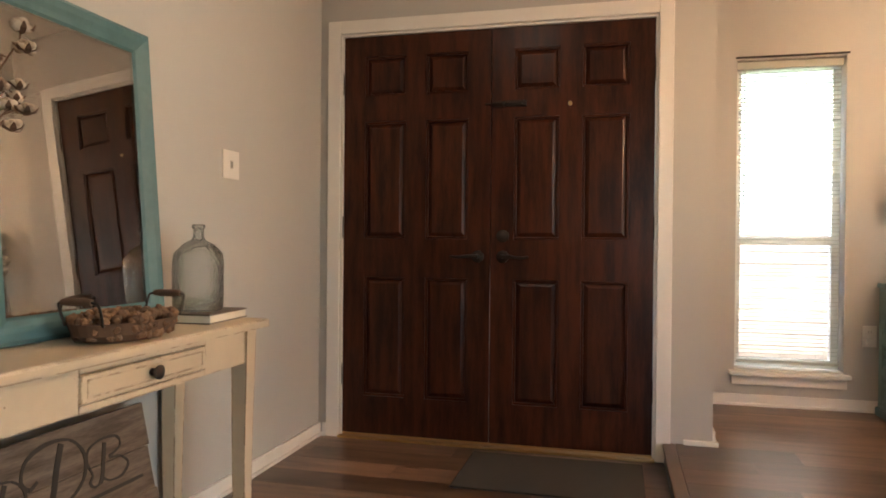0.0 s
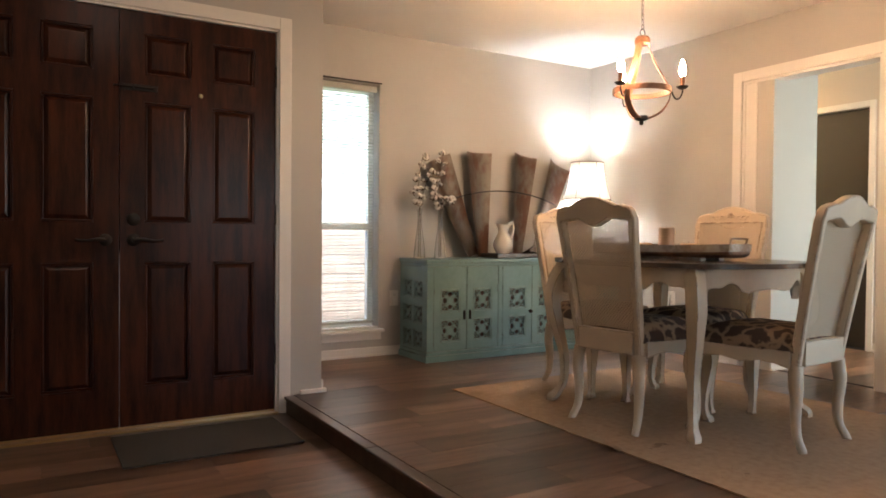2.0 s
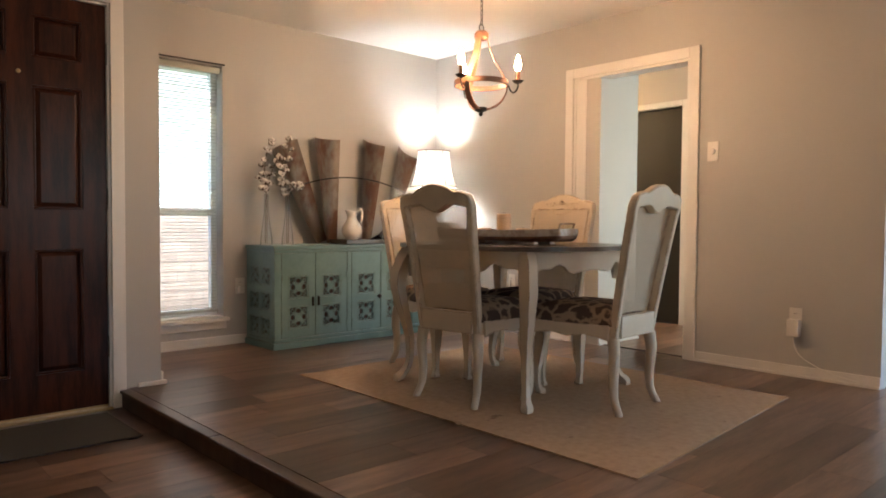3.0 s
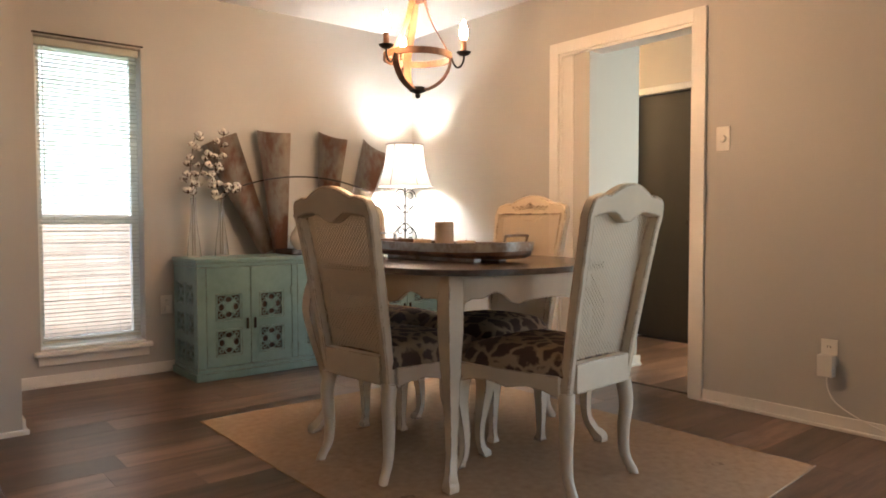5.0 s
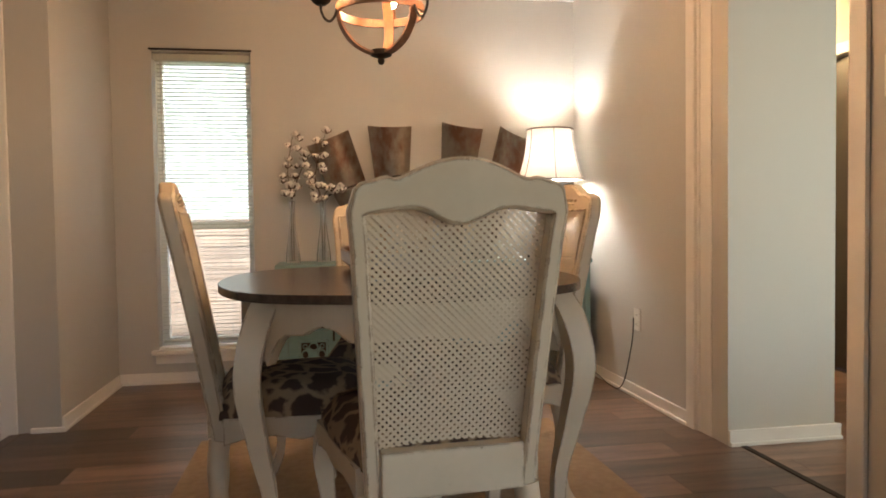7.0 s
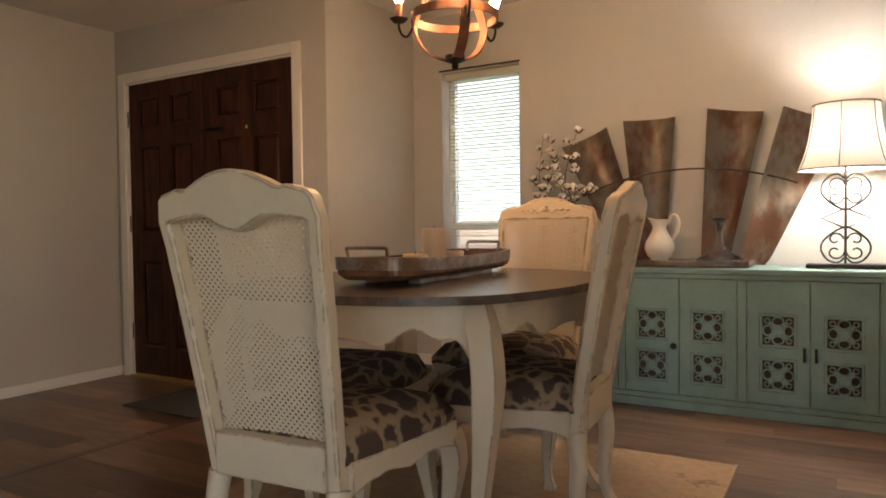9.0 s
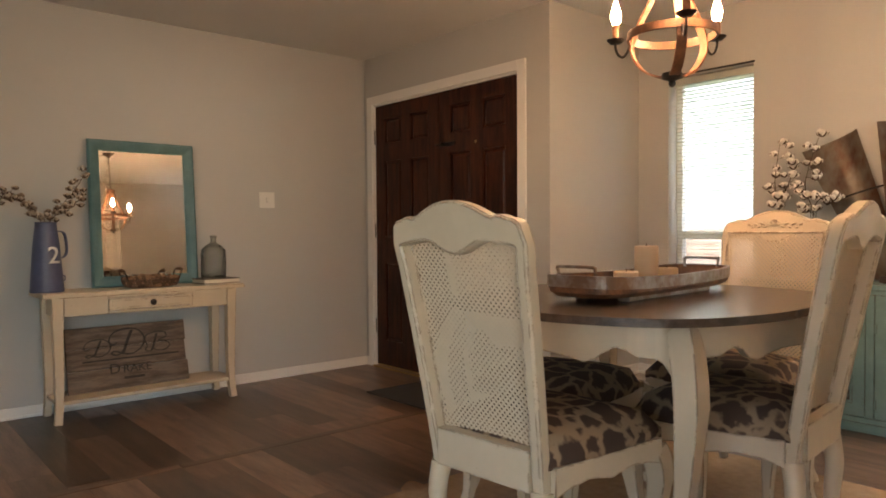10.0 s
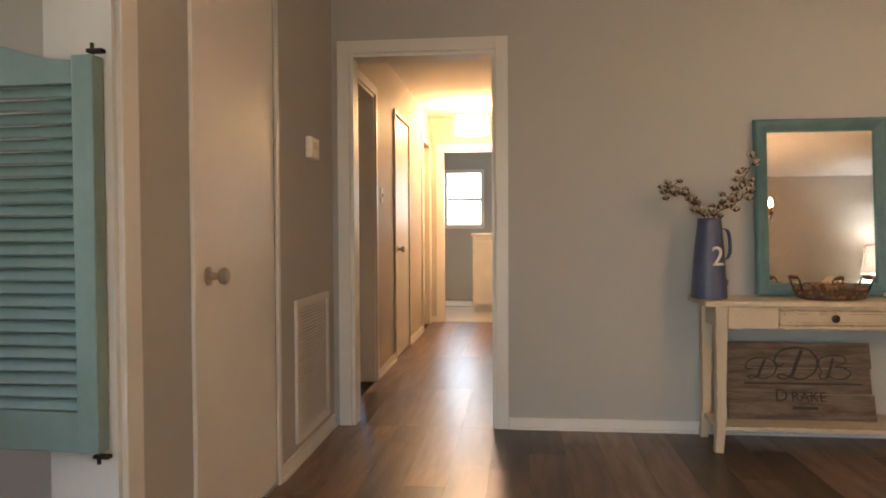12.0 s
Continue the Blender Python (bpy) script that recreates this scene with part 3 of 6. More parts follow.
# ---- windows ----
def dining_window():
    w = thing("window_1", "tall white sash window behind lowered horizontal blinds", "window", kind="structure")
    y = YW + 0.105
    bm = bmesh.new()
    box(bm, WX0, y, WZ0, WX0 + 0.04, y + 0.05, WZ1)
    box(bm, WX1 - 0.04, y, WZ0, WX1, y + 0.05, WZ1)
    box(bm, WX0 + 0.04, y, WZ1 - 0.04, WX1 - 0.04, y + 0.05, WZ1)
    box(bm, WX0 + 0.04, y, WZ0, WX1 - 0.04, y + 0.05, WZ0 + 0.05)
    part("window_frame", bm, VINYL, w)
    part("meeting_rail", B(WX0 + 0.04, y - 0.01, 1.00, WX1 - 0.04, y + 0.04, 1.05, 0.004), VINYL, w)
    for a, b in ((WZ0 + 0.05, 1.0), (1.05, WZ1 - 0.04)):
        p = part("pane", B(WX0 + 0.04, y + 0.02, a, WX1 - 0.04, y + 0.024, b), PANE, w)
        p.visible_shadow = False
    bm = B(WX0 - 0.034, YW - 0.05, WZ0 - 0.03, WX1 + 0.030, YW - 0.001, WZ0 - 0.004, 0.006)
    box(bm, WX0, YW - 0.001, WZ0 - 0.03 + 0.004, WX1, y, WZ0 + 0.004)
    part("window_sill", bm, TRIM, w, "white painted sill")
    part("apron", B(WX0 - 0.015, YW - 0.02, WZ0 - 0.085, WX1 + 0.015, YW - 0.001, WZ0 - 0.031, 0.004), TRIM, w)


dining_window()


def blinds():
    b = thing("window_blinds", "lowered white horizontal blinds with half-open slats", "blinds")
    y = YW + 0.055
    part("headrail", B(WX0 + 0.006, y - 0.025, WZ1 - 0.045, WX1 - 0.006, y + 0.02, WZ1 - 0.004, 0.003), SLAT, b)
    part("bottom_rail", B(WX0 + 0.02, y - 0.014, WZ0 + 0.03, WX1 - 0.012, y + 0.012, WZ0 + 0.045, 0.003), SLAT, b)
    bm = bmesh.new()
    half = (WX1 - WX0 - 0.03) / 2
    n = 5
    rows = []
    for i in range(n):
        u = (i / (n - 1) - 0.5)
        yy, zz = 0.025 * u, 0.0022 * (1 - 4 * u * u)
        c, s = math.cos(-0.09), math.sin(-0.09)
        yy, zz = yy * c - zz * s, yy * s + zz * c
        rows.append([bm.verts.new((sx * half, yy, zz)) for sx in (-1, 1)])
    for a, c in zip(rows, rows[1:]):
        bm.faces.new((a[0], a[1], c[1], c[0]))
    z = WZ1 - 0.065
    rnd = random.Random(8)
    first = None
    while z > WZ0 + 0.055:
        if first is None:
            first = part("slat", bm, SLAT, b)
            o = first
        else:
            o = new("slat", first.data)
            o.parent = b
        o.location = ((WX0 + WX1) / 2 + 0.003, y, z)
        o.rotation_euler = (rnd.uniform(-0.015, 0.015) + (0.10 if rnd.random() < 0.07 else 0), rnd.uniform(-0.003, 0.003), 0)
        z -= 0.0232
    for x in (WX0 + 0.09, WX1 - 0.09):
        part("ladder_cord", sweep(bmesh.new(), [(x, y - 0.014, WZ0 + 0.04), (x, y - 0.014, WZ1 - 0.04)], 0.0012, 5), SLAT, b)
    part("tilt_wand", sweep(bmesh.new(), [(WX0 + 0.045, y - 0.03, 1.2), (WX0 + 0.045, y - 0.03, WZ1 - 0.03)], 0.003, 6), SLAT, b)


blinds()
setting("curtain_rod_stub", sweep(bmesh.new(), [(WX0 - 0.01, YW - 0.012, WZ1 + 0.012), (WX1 + 0.01, YW - 0.012, WZ1 + 0.012)], 0.006, 8), IRON, "thin dark rod above the window", "rod")
setting("ground", B(-300, 4.7, -0.35, 300, 400, -0.3), GRASS, "lawn outside the house", "ground")

# A board with its own glow, set in place of the daylit distance.
setting("backdrop", B(-40, 60.0, -0.3, 45, 60.2, 40), TREES, "glowing backdrop for bright trees and sky far outside the window", "backdrop")


# ---- front door ----
def front_door():
    y0 = YD + 0.012
    for i, (x0, x1) in enumerate(((DX0 + 0.012, (DX0 + DX1) / 2 - 0.0015), ((DX0 + DX1) / 2 + 0.0015, DX1 - 0.012))):
        d = thing("door_%d" % (i + 1), "closed dark-stained six-panel wooden front door leaf", "door", kind="structure")
        w = x1 - x0
        st, mid = 0.112, 0.108
        pw = (w - 2 * st - mid) / 2
        rows = ((0.215, 0.82), (1.015, 1.605), (1.735, 1.935))
        bm = bmesh.new()
        zt, zb = DZ - 0.012, 0.022
        box(bm, x0, y0, zb, x0 + st, y0 + 0.042, zt)
        box(bm, x1 - st, y0, zb, x1, y0 + 0.042, zt)
        at = zb
        for a, b in (*rows, (zt, zt)):
            box(bm, x0 + st, y0, at, x1 - st, y0 + 0.042, a)
            at = b
        for a, b in rows:
            box(bm, x0 + st + pw, y0, a, x0 + st + pw + mid, y0 + 0.042, b)
        part("stiles_and_rails", bm, DOORWOOD, d)
        for a, b in rows:
            for k in range(2):
                px = x0 + st + k * (pw + mid)
                bm = bmesh.new()
                box(bm, px, y0 + 0.020, a, px + pw, y0 + 0.034, b)
                c = 0.032
                outer = [(px + 0.006, a + 0.006), (px + pw - 0.006, a + 0.006), (px + pw - 0.006, b - 0.006), (px + 0.006, b - 0.006)]
                inner = [(px + c, a + c), (px + pw - c, a + c), (px + pw - c, b - c), (px + c, b - c)]
                vo = [bm.verts.new((x, y0 + 0.0195, z)) for x, z in outer]
                vi = [bm.verts.new((x, y0 + 0.006, z)) for x, z in inner]
                bm.faces.new(vi)
                for q in range(4):
                    bm.faces.new((vo[q], vo[(q + 1) % 4], vi[(q + 1) % 4], vi[q]))
                part("panel", bm, DOORWOOD, d)
                bm = bmesh.new()
                for (xa, za, xb, zb2) in ((px, a, px + pw, a + 0.012), (px, b - 0.012, px + pw, b), (px, a + 0.012, px + 0.012, b - 0.012), (px + pw - 0.012, a + 0.012, px + pw, b - 0.012)):
                    box(bm, xa, y0 + 0.003, za, xb, y0 + 0.019, zb2, 0.004)
                part("moulding", bm, DOORWOOD, d)
        inner_x = x1 - 0.06 if i == 0 else x0 + 0.06
        sgn = -1 if i == 0 else 1
        h = part("lever_handle", lathe(bmesh.new(), [(0.0, 0), (0.03, 0), (0.03, 0.006), (0.022, 0.012), (0.011, 0.014), (0.011, 0.05), (0, 0.052)], 20,
                 m=pose(inner_x, y0, 0.93, 90)), IRON, d, "dark bronze lever handle", True)
        pts = smoothline([(inner_x, y0 - 0.045, 0.93), (inner_x + sgn * 0.04, y0 - 0.052, 0.932), (inner_x + sgn * 0.085, y0 - 0.05, 0.926), (inner_x + sgn * 0.13, y0 - 0.046, 0.93)])
        part("lever", sweep(bmesh.new(), pts, [0.010 - 0.004 * k / len(pts) for k in range(len(pts))], 8), IRON, h, smooth=True)
        if i == 1:
            part("deadbolt", lathe(bmesh.new(), [(0, 0), (0.031, 0), (0.031, 0.008), (0.02, 0.018), (0, 0.02)], 20, m=pose(inner_x, y0, 1.03, 90)), IRON, d, smooth=True)
            bolt = part("slide_latch", B(x0 + 0.01, y0 - 0.006, 1.655, x0 + 0.17, y0, 1.685, 0.002), IRON, d, "dark slide latch")
            part("bolt", sweep(bmesh.new(), [(x0 - 0.03, y0 - 0.014, 1.67), (x0 + 0.15, y0 - 0.014, 1.67)], 0.006), IRON, bolt)
            part("latch_knob", lathe(bmesh.new(), [(0, 0), (0.006, 0), (0.008, 0.02), (0, 0.022)], 10, m=pose(x0 + 0.06, y0 - 0.016, 1.67, 90)), IRON, bolt)
            part("peephole", lathe(bmesh.new(), [(0, 0), (0.011, 0), (0.009, 0.006), (0, 0.007)], 14, m=pose((x0 + x1) / 2 - 0.005, y0, 1.66, 90)), BRASS, d)
        hx = x0 - 0.006 if i == 0 else x1 + 0.006
        for hz in (0.32, 1.07, 1.80):
            part("hinge", lathe(bmesh.new(), [(0, -0.055), (0.007, -0.055), (0.007, 0.05), (0.004, 0.06), (0, 0.062)], 10, (hx, y0 - 0.008, hz)), IRON, d)
        part("weather_strip", B(x0, y0 + 0.002, 0.004, x1, y0 + 0.03, 0.021), BRASS, d, "brass sweep under the door")
    # Strip added out of view to stop daylight in the upper gap.
    setting("trim_door_astragal", B((DX0 + DX1) / 2 - 0.02, y0 + 0.044, 0.86, (DX0 + DX1) / 2 + 0.02, y0 + 0.056, DZ - 0.013), DOORWOOD, "dark strip added behind the door meeting to block light", "door trim")
    setting("door_threshold", B(DX0, YD - 0.03, 0.0, DX1, YD + T, 0.012, 0.003), BRASS, "worn brass door threshold", "threshold")
    jamb_x("trim_front_jamb", DX0 - 0.001, DX1 + 0.001, 0, DZ + 0.001, YD - 0.003, YD + T, 0.011)


front_door()


def lettering(name, text, size, m, material, parent, label="", shear=0.0, extrude=0.0015):
    cu = bpy.data.curves.new(name, "FONT")
    cu.body, cu.size, cu.align_x, cu.align_y, cu.extrude, cu.shear = text, size, "CENTER", "CENTER", extrude, shear
    cu.resolution_u = 4
    tmp = new("lettering_curve", cu)
    me = bpy.data.meshes.new_from_object(tmp.evaluated_get(bpy.context.evaluated_depsgraph_get()))
    bpy.data.objects.remove(tmp)
    me.transform(m)
    me.materials.clear()
    me.materials.append(material)
    ob = new(name, me)
    ob.parent = parent
    return tagged(ob, label)


# ---- dining furniture ----
def cabriole(bm, top, foot, z1, z0, out, s=0.026, swing=1.0, knee=0.0):
    """A cabriole leg: knee swung outwards along out, slim ankle, small foot."""
    o = Vector((*out, 0)).normalized()
    t, f = Vector((*top, z1)), Vector((*foot, z0))
    h = z1 - z0
    prof = [(0.0, 0.0 - knee * 0.1, 1.25 - knee), (0.10, 0.016 - knee * 0.06, 1.3 - knee * 0.7), (0.24 + knee * 0.2, 0.022, 1.2), (0.45 + knee * 0.2, 0.008, 0.92), (0.66, -0.008, 0.70), (0.84, -0.010, 0.58), (0.93, 0.002, 0.62), (0.975, 0.014, 0.85), (1.0, 0.014, 0.8)]
    pts = smoothline([t.lerp(f, a) + o * b * (h / 0.5) ** 1.5 * 1.25 * swing for a, b, _ in prof], 6)
    sz = [p[2] for p in prof]
    sizes = []
    for i in range(len(prof) - 1):
        for k in range(6):
            sizes.append(0.86 * s * (sz[i] + (sz[i + 1] - sz[i]) * k / 6))
    sizes.append(0.86 * s * sz[-1])
    sweep(bm, pts, [(v, v) for v in sizes], square=True, flat=(1, 0, 0.01))
    long = [e for e in bm.edges if len(e.link_faces) == 2 and e.calc_face_angle(0) > 0.9 and abs((e.verts[0].co - e.verts[1].co).normalized().z) > 0.4]
    bmesh.ops.bevel(bm, geom=long, offset=0.007, segments=2, affect="EDGES", profile=0.6)
    return bm


def scallop(x0, x1, z_top, z_bot, n=14, depth=0.022):
    """Outline of an apron with a bracketed lower edge."""
    pts = [(x0, z_top), (x1, z_top)]
    for i in range(n + 1):
        u = i / n
        v = abs(2 * u - 1)
        dip = depth * (0.9 * max(0, v - 0.72) / 0.28 + 0.55 * max(0, 1 - v / 0.22) - 0.35 * max(0, 1 - abs(v - 0.42) / 0.2))
        pts.append((x1 + (x0 - x1) * u, z_bot - dip))
    return pts


def make_chair():
    c = thing("dining_chair", "cream painted dining chair with cane back and animal-print seat", "chair", group="chairs round the dining table")
    BW, TW = 0.170, 0.206          # half widths of the back, below and above

    def back_y(z):
        u = (z - 0.36) / 0.68
        return -0.205 - 0.107 * u - 0.02 * u * u

    def half(z):
        return BW + (TW - BW) * (z - 0.36) / 0.62

    for sx in (-1, 1):
        lp = smoothline([(sx * BW, -0.204, 0.345), (sx * (BW + 0.008), -0.214, 0.26), (sx * (BW + 0.002), -0.208, 0.16), (sx * (BW + 0.003), -0.214, 0.07), (sx * (BW + 0.012), -0.242, 0.012), (sx * (BW + 0.012), -0.246, 0.0)], 4)
        part("rear_leg", sweep(bmesh.new(), lp, [0.029 - 0.012 * min(1, k / 14) for k in range(len(lp))], 18, flat=(0, 1, 0.01)), CREAM, c, smooth=True)
        part("front_leg", cabriole(bmesh.new(), (sx * 0.228, 0.222), (sx * 0.232, 0.228), 0.37, 0.0, (sx * 0.7, 0.7), 0.026), CREAM, c, smooth=True)
    # frame of the back: two posts run into a crest rail, humped above and wavy below
    wide, deep, ease = 0.0165, 0.021, 0.006
    stations = [((-half(z) - wide, z), (-half(z) + wide, z)) for z in (0.335, 0.42, 0.52, 0.62, 0.72, 0.82, 0.88)]
    n = 36
    for i in range(n + 1):
        u = -1 + 2 * i / n
        a = abs(u)
        hump = 1.000 + 0.046 * max(0, math.cos(min(a / 0.60, 1) * math.pi / 2)) ** 0.9 + 0.010 * math.exp(-((a - 0.68) / 0.09) ** 2)
        if a > 0.84:
            hump -= 0.060 * (1 - math.sqrt(max(0, 1 - ((a - 0.84) / 0.16) ** 2)))
        low = 0.930 - 0.016 * math.cos(min(a / 0.52, 1) * math.pi) - 0.012 * max(0, a - 0.6) / 0.4
        stations.append(((u * (TW + wide + 0.001), hump), (u * (TW - wide), low)))
    stations += [((-o[0], o[1]), (-q[0], q[1])) for o, q in stations[6::-1]]
    bm = bmesh.new()
    rings = []
    for o, q in stations:
        o, q = Vector(o), Vector(q)
        d = (q - o).normalized() * ease
        ring = []
        for p, y in ((o, -deep + ease), (o + d, -deep), (q - d, -deep), (q, -deep + ease), (q, deep - ease), (q - d, deep), (o + d, deep), (o, deep - ease)):
            ring.append(bm.verts.new((p.x, back_y(p.y) + y, p.y)))
        rings.append(ring)
    for a, b in zip(rings, rings[1:]):
        for k in range(8):
            bm.faces.new((a[k], a[(k + 1) % 8], b[(k + 1) % 8], b[k]))
    bm.faces.new(rings[0])
    bm.faces.new(rings[-1][::-1])
    crest = part("back_frame", bm, CREAM, c, "humped and scalloped cream back frame", True)
    # carved spray on the front of the crest
    bm = bmesh.new()
    y = back_y(0.985) + 0.0215
    for k in range(7):
        a = radians(-66 + 22 * k)
        bmesh.ops.create_icosphere(bm, subdivisions=2, radius=1, matrix=pose(0.016 * math.sin(a), y, 0.980 + 0.016 * math.cos(a), 0, math.degrees(a)) @ Matrix.Diagonal((0.0042, 0.006, 0.015, 1)))
    for sx in (-1, 1):
        for k in range(6):
            x = sx * (0.034 + 0.014 * k)
            lift = 7 if k % 2 else -5
            bmesh.ops.create_icosphere(bm, subdivisions=2, radius=1, matrix=pose(x, y, 0.984 + 0.001 * lift - 0.0008 * k, 0, sx * (90 - 3 * lift)) @ Matrix.Diagonal((0.0046, 0.005, 0.013 - 0.0008 * k, 1)))
    part("carved_spray", bm, CREAM, crest, "carved shell and leaf spray with rubbed edges", True)
    # lower rail of the back
    part("lower_rail", B(-BW + 0.0145, -0.237, 0.345, BW - 0.0145, -0.198, 0.446, 0.005), CREAM, c)
    # cane: strips woven on both diagonals, set flush with the front of the frame
    bm = bmesh.new()
    z0, z1, step, w = 0.42, 0.955, 0.0164, 0.0036

    def cane_point(x, z):
        return Vector((x, back_y(z) + 0.0215, z))

    for sgn in (-1, 1):
        k = -0.9
        while k < 0.9:
            seg = []
            for q in range(41):
                z = z0 + (z1 - z0) * q / 40
                x = sgn * (z - z0) + k
                if abs(x) <= half(z) - 0.006:
                    seg.append((x, z))
            for (xa, za), (xb, zb) in zip(seg, seg[1:]):
                off = Vector((0, 0.0008 * sgn, 0))
                a, b = cane_point(xa, za) + off, cane_point(xb, zb) + off
                side = Vector((1, 0, -sgn)).normalized() * w
                bm.faces.new([bm.verts.new(p) for p in (a - side, a + side, b + side, b - side)])
            k += step
    # spline that holds the cane in its groove
    for sx in (-1, 1):
        pts = [(sx * (half(z) - 0.010), back_y(z) + 0.0225, z) for z in (0.44, 0.6, 0.8, 0.952)]
        part("cane_spline", sweep(bmesh.new(), pts, 0.0045, 6), CREAM, c)
    part("cane_spline", sweep(bmesh.new(), [(-half(0.955) + 0.01, back_y(0.955) + 0.0225, 0.955), (half(0.955) - 0.01, back_y(0.955) + 0.0225, 0.955)], 0.0045, 6), CREAM, c)
    tagged(part("cane_panel", bm, CANE, c, "woven cream cane panel"), kind="stuff")
    # seat
    rear, front = 0.19, 0.25
    for sx in (-1, 1):
        bm = slab(bmesh.new(), scallop(-0.205, 0.205, 0.0, -0.055, depth=0.018), -0.012, 0.012)
        ang = math.degrees(math.atan2(sx * (front - rear), 0.43))
        bmesh.ops.transform(bm, matrix=Matrix.Translation((sx * (front + rear) / 2, 0.01, 0.405)) @ pose(0, 0, 0, 0, 0, 90 - ang) @ XZ, verts=bm.verts)
        part("side_apron", bm, CREAM, c)
    bm = slab(bmesh.new(), scallop(-0.225, 0.225, 0.0, -0.055, depth=0.022), -0.012, 0.012)
    bmesh.ops.transform(bm, matrix=Matrix.Translation((0, 0.232, 0.405)) @ XZ, verts=bm.verts)
    part("front_apron", bm, CREAM, c)
    bm = bmesh.new()
    nx, ny = 12, 12
    grid = {}
    for layer, zbase in ((0, 0.400), (1, 0.0)):
        for i in range(nx + 1):
            for j in range(ny + 1):
                u, v = -1 + 2 * i / nx, -1 + 2 * j / ny
                uu = u * math.sqrt(1 - 0.12 * v * v)
                vv = v * math.sqrt(1 - 0.12 * u * u)
                y = 0.015 + vv * 0.235
                x = uu * (rear + (front - rear) * (v + 1) / 2 + 0.012)
                edge = max(abs(u), abs(v))
                z = 0.400 if layer == 0 else 0.425 + 0.062 * (1 - edge ** 5) ** 0.5 + 0.01 * (1 - u * u) * (1 - v * v)
                grid[layer, i, j] = bm.verts.new((x, y, z))
    for layer in (0, 1):
        for i in range(nx):
            for j in range(ny):
                bm.faces.new([grid[layer, a, b] for a, b in ((i, j), (i + 1, j), (i + 1, j + 1), (i, j + 1))])
    rim = [(i, 0) for i in range(nx)] + [(nx, j) for j in range(ny)] + [(i, ny) for i in range(nx, 0, -1)] + [(0, j) for j in range(ny, 0, -1)]
    for a, b in zip(rim, rim[1:] + rim[:1]):
        bm.faces.new((grid[0, a[0], a[1]], grid[0, b[0], b[1]], grid[1, b[0], b[1]], grid[1, a[0], a[1]]))
    part("seat_cushion", bm, GIRAFFE, c, "seat upholstered in brown giraffe-print fabric", True)
    return c


RUGZ = S + 0.007
chair = make_chair()
chair.matrix_basis = pose(2.148, 1.822, RUGZ, 0, 0, 4)
copy_thing(chair, pose(1.798, 2.29, RUGZ, 0, 0, -83))
copy_thing(chair, pose(2.157, 2.951, RUGZ, 0, 0, 179))
copy_thing(chair, pose(2.418, 2.445, RUGZ, 0, 0, 95))


def super_ellipse(a, b, n=2.6, seg=64):
    out = []
    for i in range(seg):
        t = 2 * math.pi * i / seg
        c, s = math.cos(t), math.sin(t)
        out.append((a * math.copysign(abs(c) ** (2 / n), c), b * math.copysign(abs(s) ** (2 / n), s)))
    return out


def dining_table():
    t = thing("dining_table", "cream distressed dining table with a dark rounded wooden top", "table", pose(2.125, 2.342, RUGZ, 0, 0, 1.8))
    outline = [(x * f, y * f) for k, (x, y) in enumerate(super_ellipse(0.526, 0.598, 2.6, 96)) for f in (1 + 0.006 * math.cos(16 * math.pi * k / 96),)]
    bm = slab(bmesh.new(), outline, 0.735, 0.757, 0.009)
    part("tabletop", bm, TOPWOOD, t, "dark-stained rounded wooden top", True)
    outer, inner = super_ellipse(0.460, 0.508, 3.6, 96), super_ellipse(0.435, 0.483, 3.6, 96)
    bm = bmesh.new()
    lows = []
    for i in range(96):
        u = ((i / 96 * 4 + 0.5) % 1)
        v = abs(2 * u - 1)
        lows.append(0.662 - 0.080 * max(0, v - 0.70) / 0.30 - 0.034 * max(0, 1 - (v / 0.34) ** 2) + 0.012 * math.cos(v * 15))
    rings = [[bm.verts.new((x, y, 0.7345)) for x, y in outer], [bm.verts.new((x, y, z)) for (x, y), z in zip(outer, lows)],
             [bm.verts.new((x, y, z)) for (x, y), z in zip(inner, lows)], [bm.verts.new((x, y, 0.7345)) for x, y in inner]]
    for a, b in zip(rings, rings[1:] + rings[:1]):
        for i in range(96):
            bm.faces.new((a[i], a[(i + 1) % 96], b[(i + 1) % 96], b[i]))
    part("apron", bm, CREAM, t, "scalloped cream apron")
    for sx in (-1, 1):
        for sy in (-1, 1):
            part("leg", cabriole(bmesh.new(), (sx * 0.386, sy * 0.414), (sx * 0.397, sy * 0.424), 0.728, 0.0, (sx, sy), 0.030, 1.05, 0.08), CREAM, t, smooth=True)


dining_table()
rug = tagged(part("jute_rug", slab(bmesh.new(), [(1.367, 1.085), (2.945, 1.205), (2.925, 3.285), (1.365, 3.265)], S + 0.001, RUGZ - 0.001, 0.002), RUGMAT), "flat tan jute rug under the dining table", "rug")
fold = bmesh.new()
ribs = []
for k in range(11):
    a = math.pi * k / 10
    y, z = 2.0 + 0.05 * (k / 5 - 1), RUGZ - 0.002 + 0.016 * math.sin(a)
    ribs.append([fold.verts.new((x, y, RUGZ - 0.002 + (z - RUGZ + 0.002) * g)) for x, g in ((1.338 + 0.012 * (k / 5 - 1) ** 2, 1), (1.375, 0.6), (1.405, 0))])
for a, b in zip(ribs, ribs[1:]):
    for k in (0, 1):
        fold.faces.new((a[k], b[k], b[k + 1], a[k + 1]))
bmesh.ops.solidify(fold, geom=fold.faces[:], thickness=0.004)
part("curled_edge", fold, RUGMAT, rug, "small curled fold on the rug's edge", True)



# ---- serving tray with candles on the table ----
TABZ = RUGZ + 0.757
TRAY = (2.118, 2.40, TABZ + 0.001)


